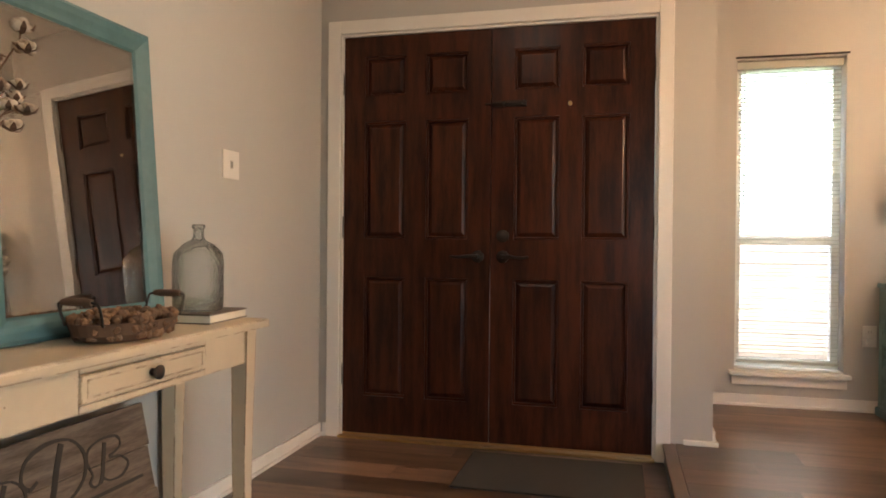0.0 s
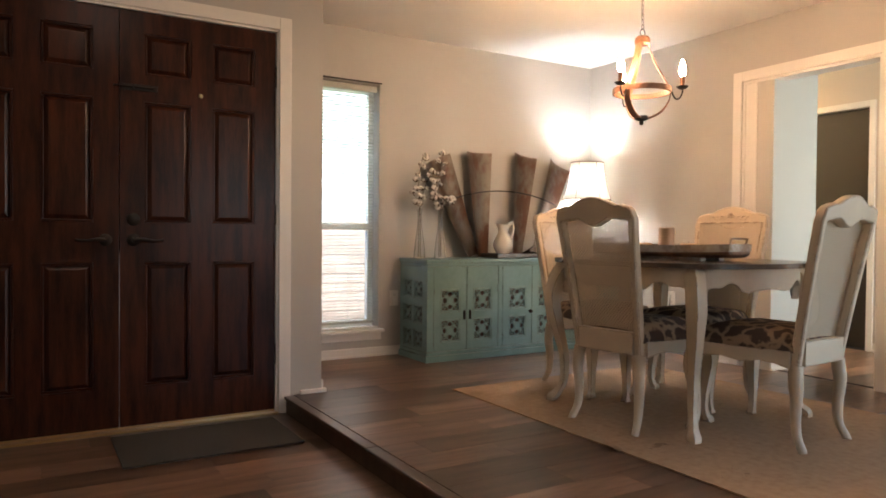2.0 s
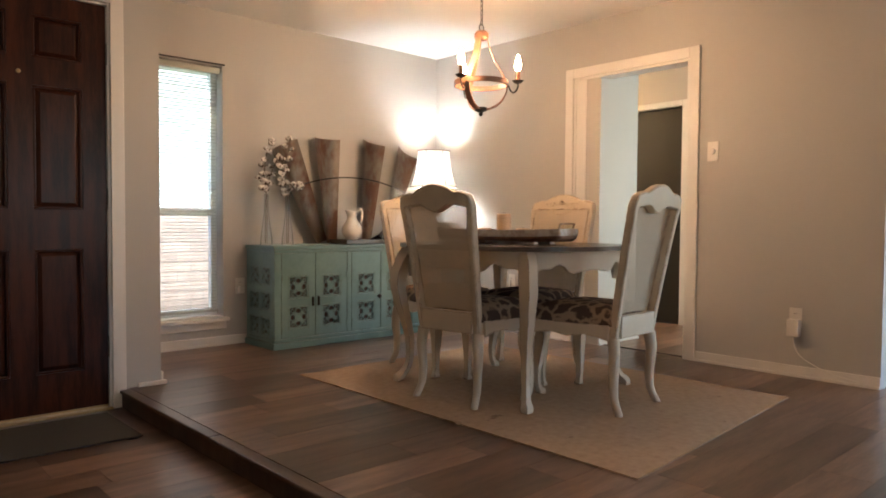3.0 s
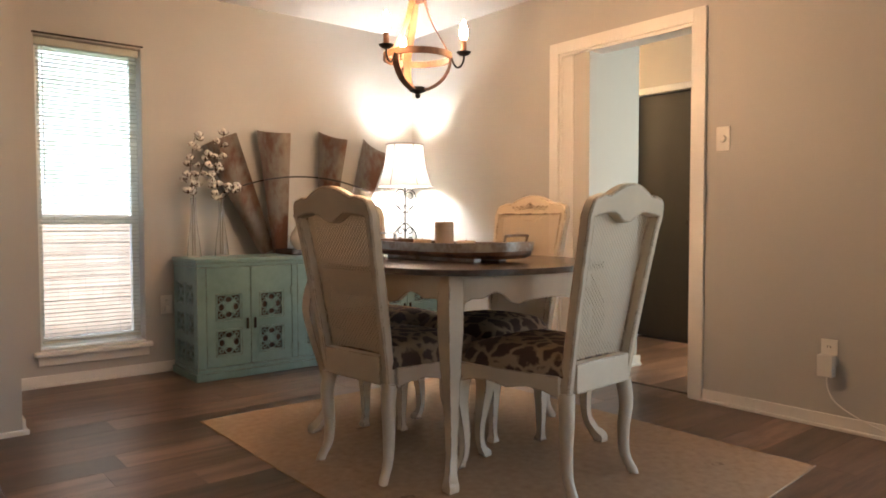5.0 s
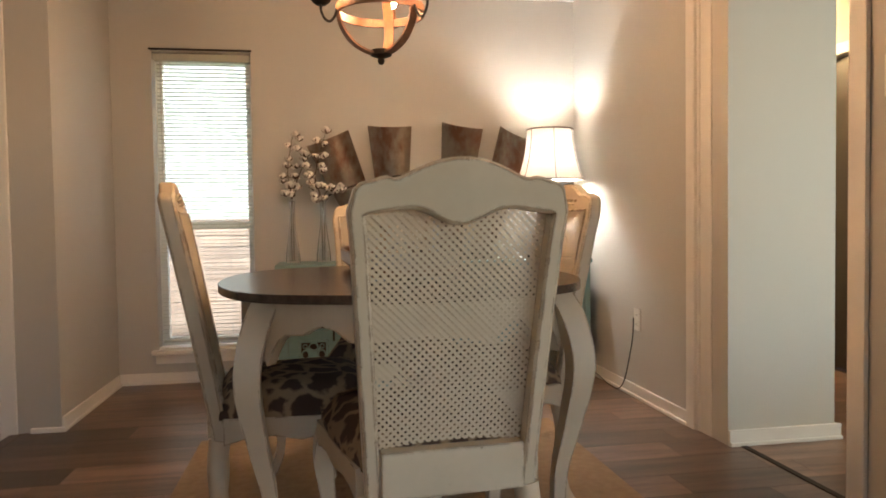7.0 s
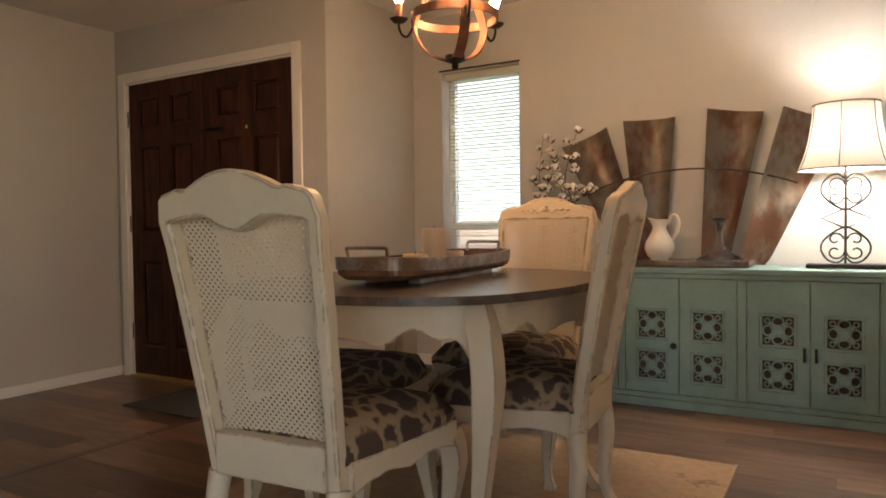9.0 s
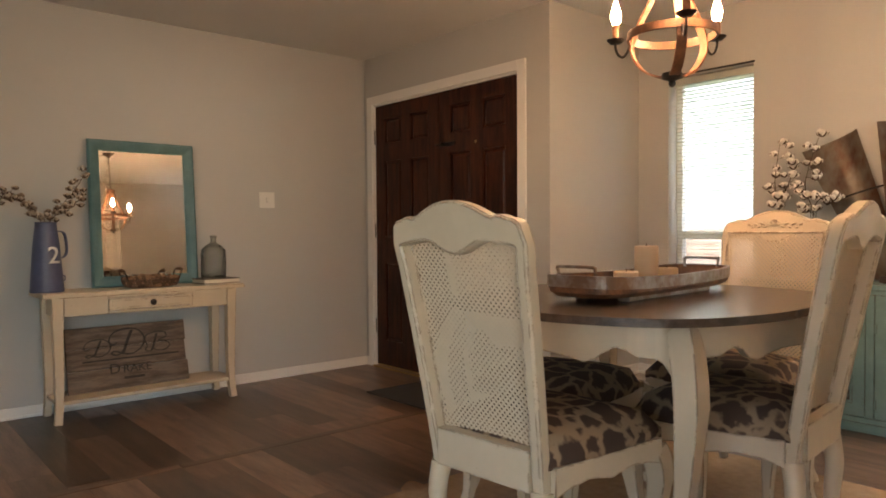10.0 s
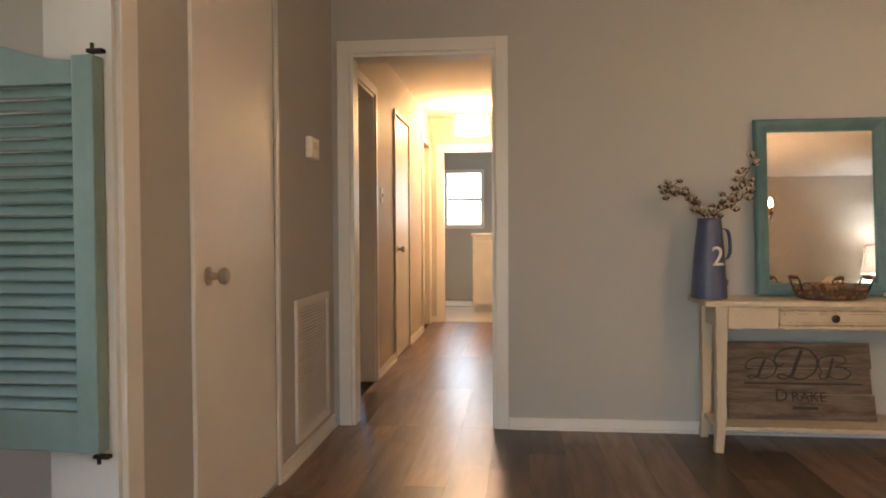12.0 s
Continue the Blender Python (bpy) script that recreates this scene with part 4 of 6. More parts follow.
def barrel_tray():
    t = thing("barrel_stave_tray", "long rustic barrel-wood tray with metal trim and handles", "tray", pose(*TRAY, 0, 0, 4))
    W, L = 0.140, 0.425
    o, i2 = super_ellipse(W, L, 5, 56), super_ellipse(W - 0.016, L - 0.016, 5, 56)
    bm = bmesh.new()

    def zt(y):
        return 0.070 + 0.010 * (y / L) ** 2

    rings = [[bm.verts.new((x * 0.84, y * 0.94, 0.016)) for x, y in o], [bm.verts.new((x * 0.97, y * 0.985, 0.030)) for x, y in o], [bm.verts.new((x, y, zt(y))) for x, y in o],
             [bm.verts.new((x, y, zt(y))) for x, y in i2], [bm.verts.new((x * 0.95, y * 0.97, 0.034)) for x, y in i2]]
    for a, b in zip(rings, rings[1:]):
        for k in range(56):
            bm.faces.new((a[k], a[(k + 1) % 56], b[(k + 1) % 56], b[k]))
    bm.faces.new(rings[0][::-1])
    bm.faces.new(rings[-1])
    part("tray_body", bm, BARREL, t)
    bm = bmesh.new()
    r1 = [[bm.verts.new((x * f, y * f2, zt(y) + dz)) for x, y in o] for f, f2, dz in ((1.004, 1.001, -0.034), (1.012, 1.005, 0.002), (0.93, 0.97, 0.002))]
    for a, b in zip(r1, r1[1:]):
        for k in range(56):
            bm.faces.new((a[k], a[(k + 1) % 56], b[(k + 1) % 56], b[k]))
    part("metal_rim", bm, STEEL, t, "galvanised metal rim")
    for sx in (-1, 1):
        part("foot_rail", B(sx * 0.075 - 0.02, -0.27, 0.0, sx * 0.075 + 0.02, 0.27, 0.0165, 0.003), STEEL, t, "pale metal foot rail")
    for sy in (-1, 1):
        y = sy * (L - 0.025)
        pts = smoothline([(-0.062, y, 0.074), (-0.064, y + sy * 0.006, 0.098), (-0.055, y + sy * 0.010, 0.106), (0.055, y + sy * 0.010, 0.106), (0.064, y + sy * 0.006, 0.098), (0.062, y, 0.074)], 4)
        part("handle", sweep(bmesh.new(), pts, 0.005, 8), STEEL, t, "bent metal handle", True)


barrel_tray()


def candle(x, y, z, r, h, label):
    t = thing("pillar_candle", label, "candle", pose(x, y, z), group="candles in the tray")
    part("wax", lathe(bmesh.new(), [(0, 0), (r, 0), (r, h - 0.004), (r - 0.004, h), (r - 0.010, h - 0.003), (0, h - 0.006)], 28), WAX, t, smooth=True)
    part("wick", sweep(bmesh.new(), [(0, 0, h - 0.007), (0.001, 0, h + 0.008)], 0.0013, 6), HUSK, t)


candle(TRAY[0], TRAY[1] + 0.0, TRAY[2] + 0.035, 0.039, 0.125, "tall cream pillar candle standing in the tray")
candle(TRAY[0] + 0.01, TRAY[1] - 0.13, TRAY[2] + 0.035, 0.039, 0.046, "short cream pillar candle standing in the tray")
candle(TRAY[0] - 0.01, TRAY[1] + 0.14, TRAY[2] + 0.035, 0.039, 0.046, "short cream pillar candle standing in the tray")


# ---- chandelier ----
def chandelier():
    cx, cy = 2.108, 2.573
    t = thing("chandelier", "wooden hoop chandelier with three lit candle bulbs on a chain", "chandelier", pose(cx, cy, 0))
    R, zr = 0.152, 1.742
    bm = bmesh.new()
    ring = [[], [], [], []]
    for k in range(48):
        a = 2 * math.pi * k / 48
        for q, (r, z) in enumerate(((R, zr - 0.014), (R, zr + 0.014), (R - 0.008, zr + 0.014), (R - 0.008, zr - 0.014))):
            ring[q].append(bm.verts.new((r * math.cos(a), r * math.sin(a), z)))
    for q in range(4):
        for k in range(48):
            bm.faces.new((ring[q][k], ring[q][(k + 1) % 48], ring[(q + 1) % 4][(k + 1) % 48], ring[(q + 1) % 4][k]))
    part("hoop", bm, HOOP, t)
    prof = [(0.030, 2.02), (0.040, 1.96), (0.070, 1.88), (0.115, 1.80), (R - 0.010, 1.742), (0.140, 1.69), (0.105, 1.635), (0.055, 1.605), (0.018, 1.598)]
    for k in range(3):
        a = radians(-47 + 120 * k)
        d = Vector((math.cos(a), math.sin(a), 0))
        pts = smoothline([(r * d.x, r * d.y, z) for r, z in prof], 4)
        side = Vector((-d.y, d.x, 0))
        part("band", sweep(bmesh.new(), pts, [(0.017, 0.0035)] * len(pts), square=True, flat=side), HOOP, t)
        arm = [d * r + Vector((0, 0, z)) for r, z in ((R, 1.735), (R + 0.008, 1.71), (R + 0.024, 1.692), (R + 0.042, 1.70), (0.205, 1.725), (0.205, 1.745))]
        arm = part("arm", sweep(bmesh.new(), smoothline(arm, 4), 0.0045, 8), IRON, t, smooth=True)
        c = (0.205 * d.x, 0.205 * d.y, 0)
        part("drip_cup", lathe(bmesh.new(), [(0, 1.742), (0.018, 1.743), (0.031, 1.754), (0.033, 1.758), (0.018, 1.752), (0, 1.75)], 20, c), IRON, arm, smooth=True)
        part("candle_sleeve", lathe(bmesh.new(), [(0.0, 1.751), (0.0125, 1.752), (0.0125, 1.812), (0.0, 1.813)], 16, c), HOOP, arm, smooth=True)
        part("flame_bulb", lathe(bmesh.new(), [(0, 1.813), (0.010, 1.814), (0.0165, 1.832), (0.0175, 1.845), (0.012, 1.872), (0.004, 1.896), (0, 1.90)], 16, c), FLAME, arm, "lit flame-shaped bulb", True)
    part("crown", lathe(bmesh.new(), [(0, 2.035), (0.030, 2.032), (0.040, 2.02), (0.040, 1.995), (0.030, 1.985), (0, 1.985)], 24), HOOP, t, smooth=True)
    part("finial", lathe(bmesh.new(), [(0, 1.612), (0.034, 1.610), (0.036, 1.592), (0.020, 1.586), (0.010, 1.582), (0.013, 1.574), (0.008, 1.563), (0, 1.56)], 20), IRON, t, smooth=True)
    loop = [(0.018 * math.cos(q), 0, 2.052 + 0.018 * math.sin(q)) for q in [2 * math.pi * k / 16 for k in range(17)]]
    part("loop", sweep(bmesh.new(), loop, 0.0028, 6), IRON, t)
    z, k = 2.068, 0
    while z < H - 0.05:
        lk = []
        for q in range(15):
            a = 2 * math.pi * q / 14
            u, v = 0.007 * math.cos(a), 0.0155 * math.sin(a)
            lk.append((u if k % 2 else 0, 0 if k % 2 else u, z + 0.0155 + v))
        part("chain_link", sweep(bmesh.new(), lk, 0.0021, 5), IRON, t)
        z += 0.0255
        k += 1
    part("ceiling_canopy", lathe(bmesh.new(), [(0, H - 0.001), (0.06, H - 0.001), (0.058, H - 0.012), (0.02, H - 0.03), (0.008, H - 0.05), (0, H - 0.05)], 24), IRON, t, smooth=True)


chandelier()

# ---- sideboard and what stands on it ----
CABX0, CABX1, CABY0, CABY1, CABZ = 1.645, 3.438, 4.055, 4.455, 0.80


def fret_tile(bm, cx, cz, s, fr):
    """A square tile pierced by four ovals round a solid middle, with small holes in the corners."""
    h = s / 2
    for a, b, c, d in ((-h, -h, h, -h + fr), (-h, h - fr, h, h), (-h, -h + fr, -h + fr, h - fr), (h - fr, -h + fr, h, h - fr)):
        box(bm, cx + a, -0.006, cz + b, cx + c, 0.006, cz + d)
    q = h - fr
    f = s / 0.158
    lathe(bm, [(0, -0.005), (q * 0.40, -0.005), (q * 0.46, 0.0), (q * 0.40, 0.005), (0, 0.005)], 12, m=Matrix.Translation((cx, 0, cz)) @ pose(0, 0, 0, 90))
    for k in range(4):
        a = k * math.pi / 2
        ca, sa = math.cos(a), math.sin(a)
        ring = []
        for i in range(15):
            b = 2 * math.pi * i / 14
            u, v = q * (0.66 + 0.30 * math.cos(b)), q * 0.36 * math.sin(b)
            ring.append((cx + u * ca - v * sa, 0, cz + u * sa + v * ca))
        sweep(bm, ring, [(0.0054 * f, 0.0038)] * 15, square=True, flat=(0, 1, 0))
        a += math.pi / 4
        ca, sa = math.cos(a), math.sin(a)
        sweep(bm, [(cx + q * 0.36 * ca, 0, cz + q * 0.36 * sa), (cx + q * 0.86 * ca, 0, cz + q * 0.86 * sa)], [(0.0044, 0.0078 * f)] * 2, square=True, flat=(0, 1, 0))
        ring = [(cx + q * (0.98 * ca + 0.17 * math.cos(2 * math.pi * i / 10)), 0, cz + q * (0.98 * sa + 0.17 * math.sin(2 * math.pi * i / 10))) for i in range(11)]
        sweep(bm, ring, [(0.004 * f, 0.0032)] * 11, square=True, flat=(0, 1, 0))
    return bm


def sideboard():
    t = thing("sideboard", "distressed teal wooden sideboard with pierced flower-tile doors", "sideboard", pose(0, 0, S))
    x0, x1, y0, y1, h = CABX0, CABX1, CABY0, CABY1, CABZ - S
    bm = bmesh.new()
    box(bm, x0 + 0.015, y0 + 0.015, 0.06, x1 - 0.015, y1 - 0.02, 0.075)
    box(bm, x0 + 0.015, y1 - 0.02, 0.06, x1 - 0.015, y1, h - 0.05)
    box(bm, x1 - 0.03, y0 + 0.015, 0.075, x1 - 0.012, y1 - 0.02, h - 0.05)
    box(bm, x0 + 0.06, y0 + 0.03, 0.076, x0 + 0.075, y1 - 0.02, h - 0.05)
    part("carcass", bm, TEAL, t)
    bm = B(x0 - 0.012, y0 - 0.012, h - 0.026, x1 + 0.012, y1, h, 0.005)
    box(bm, x0 - 0.002, y0 - 0.002, h - 0.05, x1 + 0.002, y1, h - 0.027, 0.004)
    part("top", bm, TEAL, t, "teal top board with a moulded edge")
    bm = B(x0 - 0.016, y0 - 0.016, 0.0, x1 + 0.016, y1, 0.045, 0.006)
    box(bm, x0 - 0.004, y0 - 0.004, 0.0451, x1 + 0.004, y1, 0.07, 0.006)
    part("plinth", bm, TEAL, t)
    # face: three pairs of doors between stiles
    dw = 0.271
    pairs = (1.697, 2.277, 2.861)
    stiles = [(x0, pairs[0] - 0.001), (pairs[0] + 2 * dw + 0.001, pairs[1] - 0.001), (pairs[1] + 2 * dw + 0.001, pairs[2] - 0.001), (pairs[2] + 2 * dw + 0.001, x1)]
    for a, b in stiles:
        part("face_stile", B(a, y0, 0.071, b, y0 + 0.02, h - 0.051), TEAL, t)
    ts, rows = 0.160, (0.212, 0.422)
    for k in range(6):
        a = pairs[k // 2] + (k % 2) * dw + 0.002
        b = a + dw - 0.004
        cxk = (a + b) / 2
        zs = [0.074, rows[0] - ts / 2, rows[0] + ts / 2, rows[1] - ts / 2, rows[1] + ts / 2, h - 0.053]
        d = part("cabinet_door", pierced([a, cxk - ts / 2, cxk + ts / 2, b], zs, [(1, 1), (1, 3)], y0 + 0.001, 0.017), TEAL, t)
        for c in rows:
            tm = fret_tile(bmesh.new(), 0, 0, ts - 0.002, 0.012)
            bmesh.ops.transform(tm, matrix=Matrix.Translation((cxk, y0 + 0.008, c)), verts=tm.verts)
            tagged(part("fretwork_tile", tm, TEAL, d, "pierced rosette tile"))
            part("tile_backing", B(cxk - ts / 2, y0 + 0.020, c - ts / 2, cxk + ts / 2, y0 + 0.024, c + ts / 2), FRETBACK, d, "dark backing behind the tile")
        hx = b - 0.022 if k % 2 == 0 else a + 0.022
        if k // 2 == 1:
            if k % 2 == 0:
                part("knob", lathe(bmesh.new(), [(0, 0), (0.008, 0), (0.007, 0.01), (0.016, 0.02), (0.012, 0.03), (0, 0.031)], 16, m=pose(hx, y0 + 0.001, 0.318, 90)), IRON, d, "dark round knob", True)
        else:
            part("pull", B(hx - 0.006, y0 - 0.014, 0.285, hx + 0.006, y0 + 0.002, 0.35, 0.004), IRON, d, "dark metal pull")
        for hz in (0.14, 0.50):
            ex = a + 0.004 if k % 2 == 0 else b - 0.004
            part("hinge", B(ex - 0.005, y0 - 0.004, hz - 0.022, ex + 0.005, y0 + 0.0008, hz + 0.022, 0.001), TEAL, d)
    # end with six pierced tiles
    zc, yc, ts = (0.150, 0.325, 0.50), (y0 + 0.13, y0 + 0.285), 0.13
    ys = [y0 + 0.0201, yc[0] - ts / 2, yc[0] + ts / 2, yc[1] - ts / 2, yc[1] + ts / 2, y1]
    zs = [0.071] + [v for c in zc for v in (c - ts / 2, c + ts / 2)] + [h - 0.051]
    e = part("end_panel", pierced(ys, zs, [(i, k) for i in (1, 3) for k in (1, 3, 5)], -x0 - 0.018, 0.018, ALONG_Y), TEAL, t)
    for c in zc:
        for q in yc:
            tm = fret_tile(bmesh.new(), 0, 0, ts - 0.002, 0.010)
            bmesh.ops.transform(tm, matrix=Matrix.Translation((x0 + 0.009, q, c)) @ pose(0, 0, 0, 0, 0, 90), verts=tm.verts)
            part("fretwork_tile", tm, TEAL, e, "pierced rosette tile")
    part("end_backing", B(x0 + 0.022, y0 + 0.03, 0.076, x0 + 0.026, y1 - 0.021, h - 0.052), FRETBACK, e, "dark backing behind the tiles")


sideboard()


def windmill():
    t = thing("windmill_fan", "section of a rusted windmill fan leaning on the wall", "wall decor")
    cx, hub = 2.53, -0.15
    base = CABZ + 0.002
    for xb, a, length in ((2.245, -23, 0.80), (2.330, -1.5, 0.812), (2.660, 7.0, 0.825), (2.842, 20, 0.815)):
        ar = radians(a)
        bm = bmesh.new()
        n, mrows = 8, 12
        rows = []
        for j in range(mrows + 1):
            r = length * j / mrows
            wdt = 0.065 + 0.072 * j / mrows
            row = []
            for i in range(n + 1):
                u = -1 + 2 * i / n
                bow = 0.048 * (1 - u * u)
                tw = u * 0.030
                x, z = u * wdt, r
                X = xb + x * math.cos(ar) + z * math.sin(ar)
                Z = base + z * math.cos(ar) - x * math.sin(ar)
                Y = YW - 0.062 - 0.03 * (1 - j / mrows) + bow - 0.012 + tw
                row.append((X, Y, max(Z, base)))
            rows.append(row)
        vs = [[bm.verts.new(p) for p in row] for row in rows]
        for a2, b2 in zip(vs, vs[1:]):
            for i in range(n):
                bm.faces.new((a2[i], a2[i + 1], b2[i + 1], b2[i]))
        bmesh.ops.solidify(bm, geom=bm.faces[:], thickness=0.003)
        part("blade", bm, RUST, t, "rust-streaked curved metal blade", True)
    pts = [(cx + 1.47 * math.sin(radians(a)), YW - 0.098, hub + 1.47 * math.cos(radians(a))) for a in range(-24, 22, 3)]
    part("curved_rod", sweep(bmesh.new(), pts, [(0.005, 0.002)] * len(pts), square=True, flat=(0, 0, 1)), IRON, t, "thin dark curved metal strap")


windmill()


def cotton_stem(pts, n, seed, r=0.0245):
    """A bare stem (bmesh) with the places of its bolls."""
    rnd = random.Random(seed)
    line = smoothline(pts, 6)
    bm = sweep(bmesh.new(), line, [0.0028 - 0.0012 * k / len(line) for k in range(len(line))], 6)
    spots = []
    for k in range(n):
        p = line[int(len(line) * (0.40 + 0.6 * k / n))]
        q = p + Vector((rnd.uniform(-1, 1) * 0.042, rnd.uniform(-1, 1) * 0.04, rnd.uniform(-0.8, 1) * 0.03))
        sweep(bm, [p, (p + q) / 2 + Vector((0, 0, 0.004)), q], 0.0014, 5)
        spots.append((q, r * rnd.uniform(0.8, 1.15)))
    return bm, spots


def boll(bm, husk, q, r, rnd):
    for k in range(5):
        a = 2 * math.pi * k / 5 + rnd.random()
        e = rnd.uniform(1.0, 1.6) if k < 4 else 0
        c = q + Vector((math.cos(a) * r * 0.45 * e, math.sin(a) * r * 0.45 * e, (rnd.uniform(-0.3, 0.5) if k < 4 else 0.4) * r))
        bmesh.ops.create_icosphere(bm, subdivisions=2, radius=r * rnd.uniform(0.42, 0.64), matrix=Matrix.Translation(c))
    for k in range(5):
        a = 2 * math.pi * (k + 0.5) / 5
        d = Vector((math.cos(a), math.sin(a), 0))
        sweep(husk, [q - Vector((0, 0, r * 0.6)), q + d * r * 0.95 - Vector((0, 0, r * 0.2)), q + d * r * 1.25 + Vector((0, 0, r * 0.35))], [(0.0045, 0.001), (0.006, 0.001), (0.001, 0.001)], square=True, flat=(-d.y, d.x, 0))


def bottle_vase(x, y, stems, seed):
    t = thing("bottle_vase", "tall clear glass bottle vase standing on the sideboard", "vase", pose(x, y, CABZ + 0.001), group="bottle vases on the sideboard")
    prof = [(0, 0), (0.040, 0), (0.043, 0.006), (0.042, 0.03), (0.034, 0.10), (0.024, 0.17), (0.0165, 0.24), (0.0145, 0.33), (0.017, 0.352), (0.0185, 0.356),
            (0.015, 0.354), (0.0125, 0.33), (0.0145, 0.24), (0.0215, 0.17), (0.031, 0.10), (0.038, 0.03), (0.036, 0.012), (0, 0.010)]
    part("glass_body", lathe(bmesh.new(), prof, 28), CLEAR, t, smooth=True)
    b = thing("dried_cotton", "dried cotton branch with white bolls in a glass bottle", "dried flowers", pose(x, y, CABZ + 0.001), group="cotton stems")
    rnd = random.Random(seed)
    cot, hsk = bmesh.new(), bmesh.new()
    for k, pts in enumerate(stems):
        bm, spots = cotton_stem(pts, 13, seed + k, 0.0235)
        part("stem", bm, HUSK, b)
        for q, r in spots:
            boll(cot, hsk, q, r, rnd)
    tagged(part("cotton", cot, COTTON, b, "white cotton bolls", True), kind="stuff")
    tagged(part("husk", hsk, HUSK, b), kind="stuff")


bottle_vase(1.722, 4.31, [[(0.006, 0, 0.012), (0.003, 0, 0.33), (-0.02, -0.01, 0.52), (0.012, -0.02, 0.74)], [(-0.006, 0.004, 0.012), (-0.003, 0, 0.34), (0.04, 0.01, 0.5), (0.10, 0.0, 0.62)]], 11)
bottle_vase(1.898, 4.32, [[(0.006, 0, 0.012), (0.003, 0, 0.33), (-0.04, -0.01, 0.5), (0.02, 0.0, 0.74)], [(-0.006, 0.004, 0.012), (-0.002, 0, 0.34), (0.05, -0.01, 0.43), (0.12, 0.0, 0.42)]], 31)


def side_tray():
    t = thing("wooden_tray", "dark wooden serving tray on the sideboard", "tray", pose(2.57, 4.235, CABZ + 0.001))
    bm = B(-0.285, -0.11, 0, 0.285, 0.11, 0.012, 0.004)
    part("tray_base", bm, TOPWOOD, t)
    bm = bmesh.new()
    for a, b, c, d in ((-0.295, -0.12, 0.295, -0.111), (-0.295, 0.111, 0.295, 0.12), (-0.295, -0.111, -0.286, 0.111), (0.286, -0.111, 0.295, 0.111)):
        box(bm, a, b, 0.004, c, d, 0.034, 0.003)
    part("tray_rim", bm, TOPWOOD, t)


side_tray()


def pitcher():
    t = thing("pitcher", "white porcelain pitcher with a looped handle", "pitcher", pose(2.41, 4.24, CABZ + 0.014))
    prof = [(0, 0), (0.045, 0), (0.048, 0.008), (0.042, 0.018), (0.066, 0.045), (0.078, 0.078), (0.073, 0.112), (0.050, 0.152), (0.036, 0.18), (0.037, 0.205), (0.046, 0.232), (0.043, 0.234), (0.033, 0.205), (0.032, 0.18), (0.046, 0.152), (0.069, 0.112), (0.06, 0.045), (0, 0.02)]
    bm = lathe(bmesh.new(), prof, 28)
    for v in bm.verts:
        if v.co.z > 0.2 and v.co.x < 0:
            f = (v.co.z - 0.2) / 0.034 * max(0, -v.co.x / 0.045) ** 3
            v.co.x -= 0.018 * f
            v.co.z += 0.012 * f
    part("body", bm, PORCELAIN, t, smooth=True)
    pts = smoothline([(0.038, 0, 0.205), (0.060, 0, 0.246), (0.084, 0, 0.252), (0.098, 0, 0.215), (0.090, 0, 0.165), (0.066, 0, 0.126)], 5)
    part("handle", sweep(bmesh.new(), pts, [(0.006, 0.009)] * len(pts), 8, flat=(0, 1, 0)), PORCELAIN, t, smooth=True)


pitcher()


def decanter():
    t = thing("decanter", "clear glass ship's decanter on the tray", "decanter", pose(2.715, 4.21, CABZ + 0.014))
    prof = [(0, 0), (0.118, 0), (0.130, 0.007), (0.120, 0.024), (0.058, 0.058), (0.026, 0.09), (0.019, 0.14), (0.019, 0.19), (0.026, 0.215), (0.024, 0.215), (0.016, 0.19), (0.016, 0.14), (0.023, 0.09), (0.055, 0.058), (0.116, 0.024), (0.11, 0.009), (0, 0.006)]
    part("body", lathe(bmesh.new(), prof, 32), CLEAR, t, smooth=True)
    part("stopper", lathe(bmesh.new(), [(0, 0.17), (0.013, 0.17), (0.0155, 0.216), (0.034, 0.222), (0.036, 0.235), (0.02, 0.24), (0, 0.242)], 20), IRON, t, "dark stopper", True)


decanter()


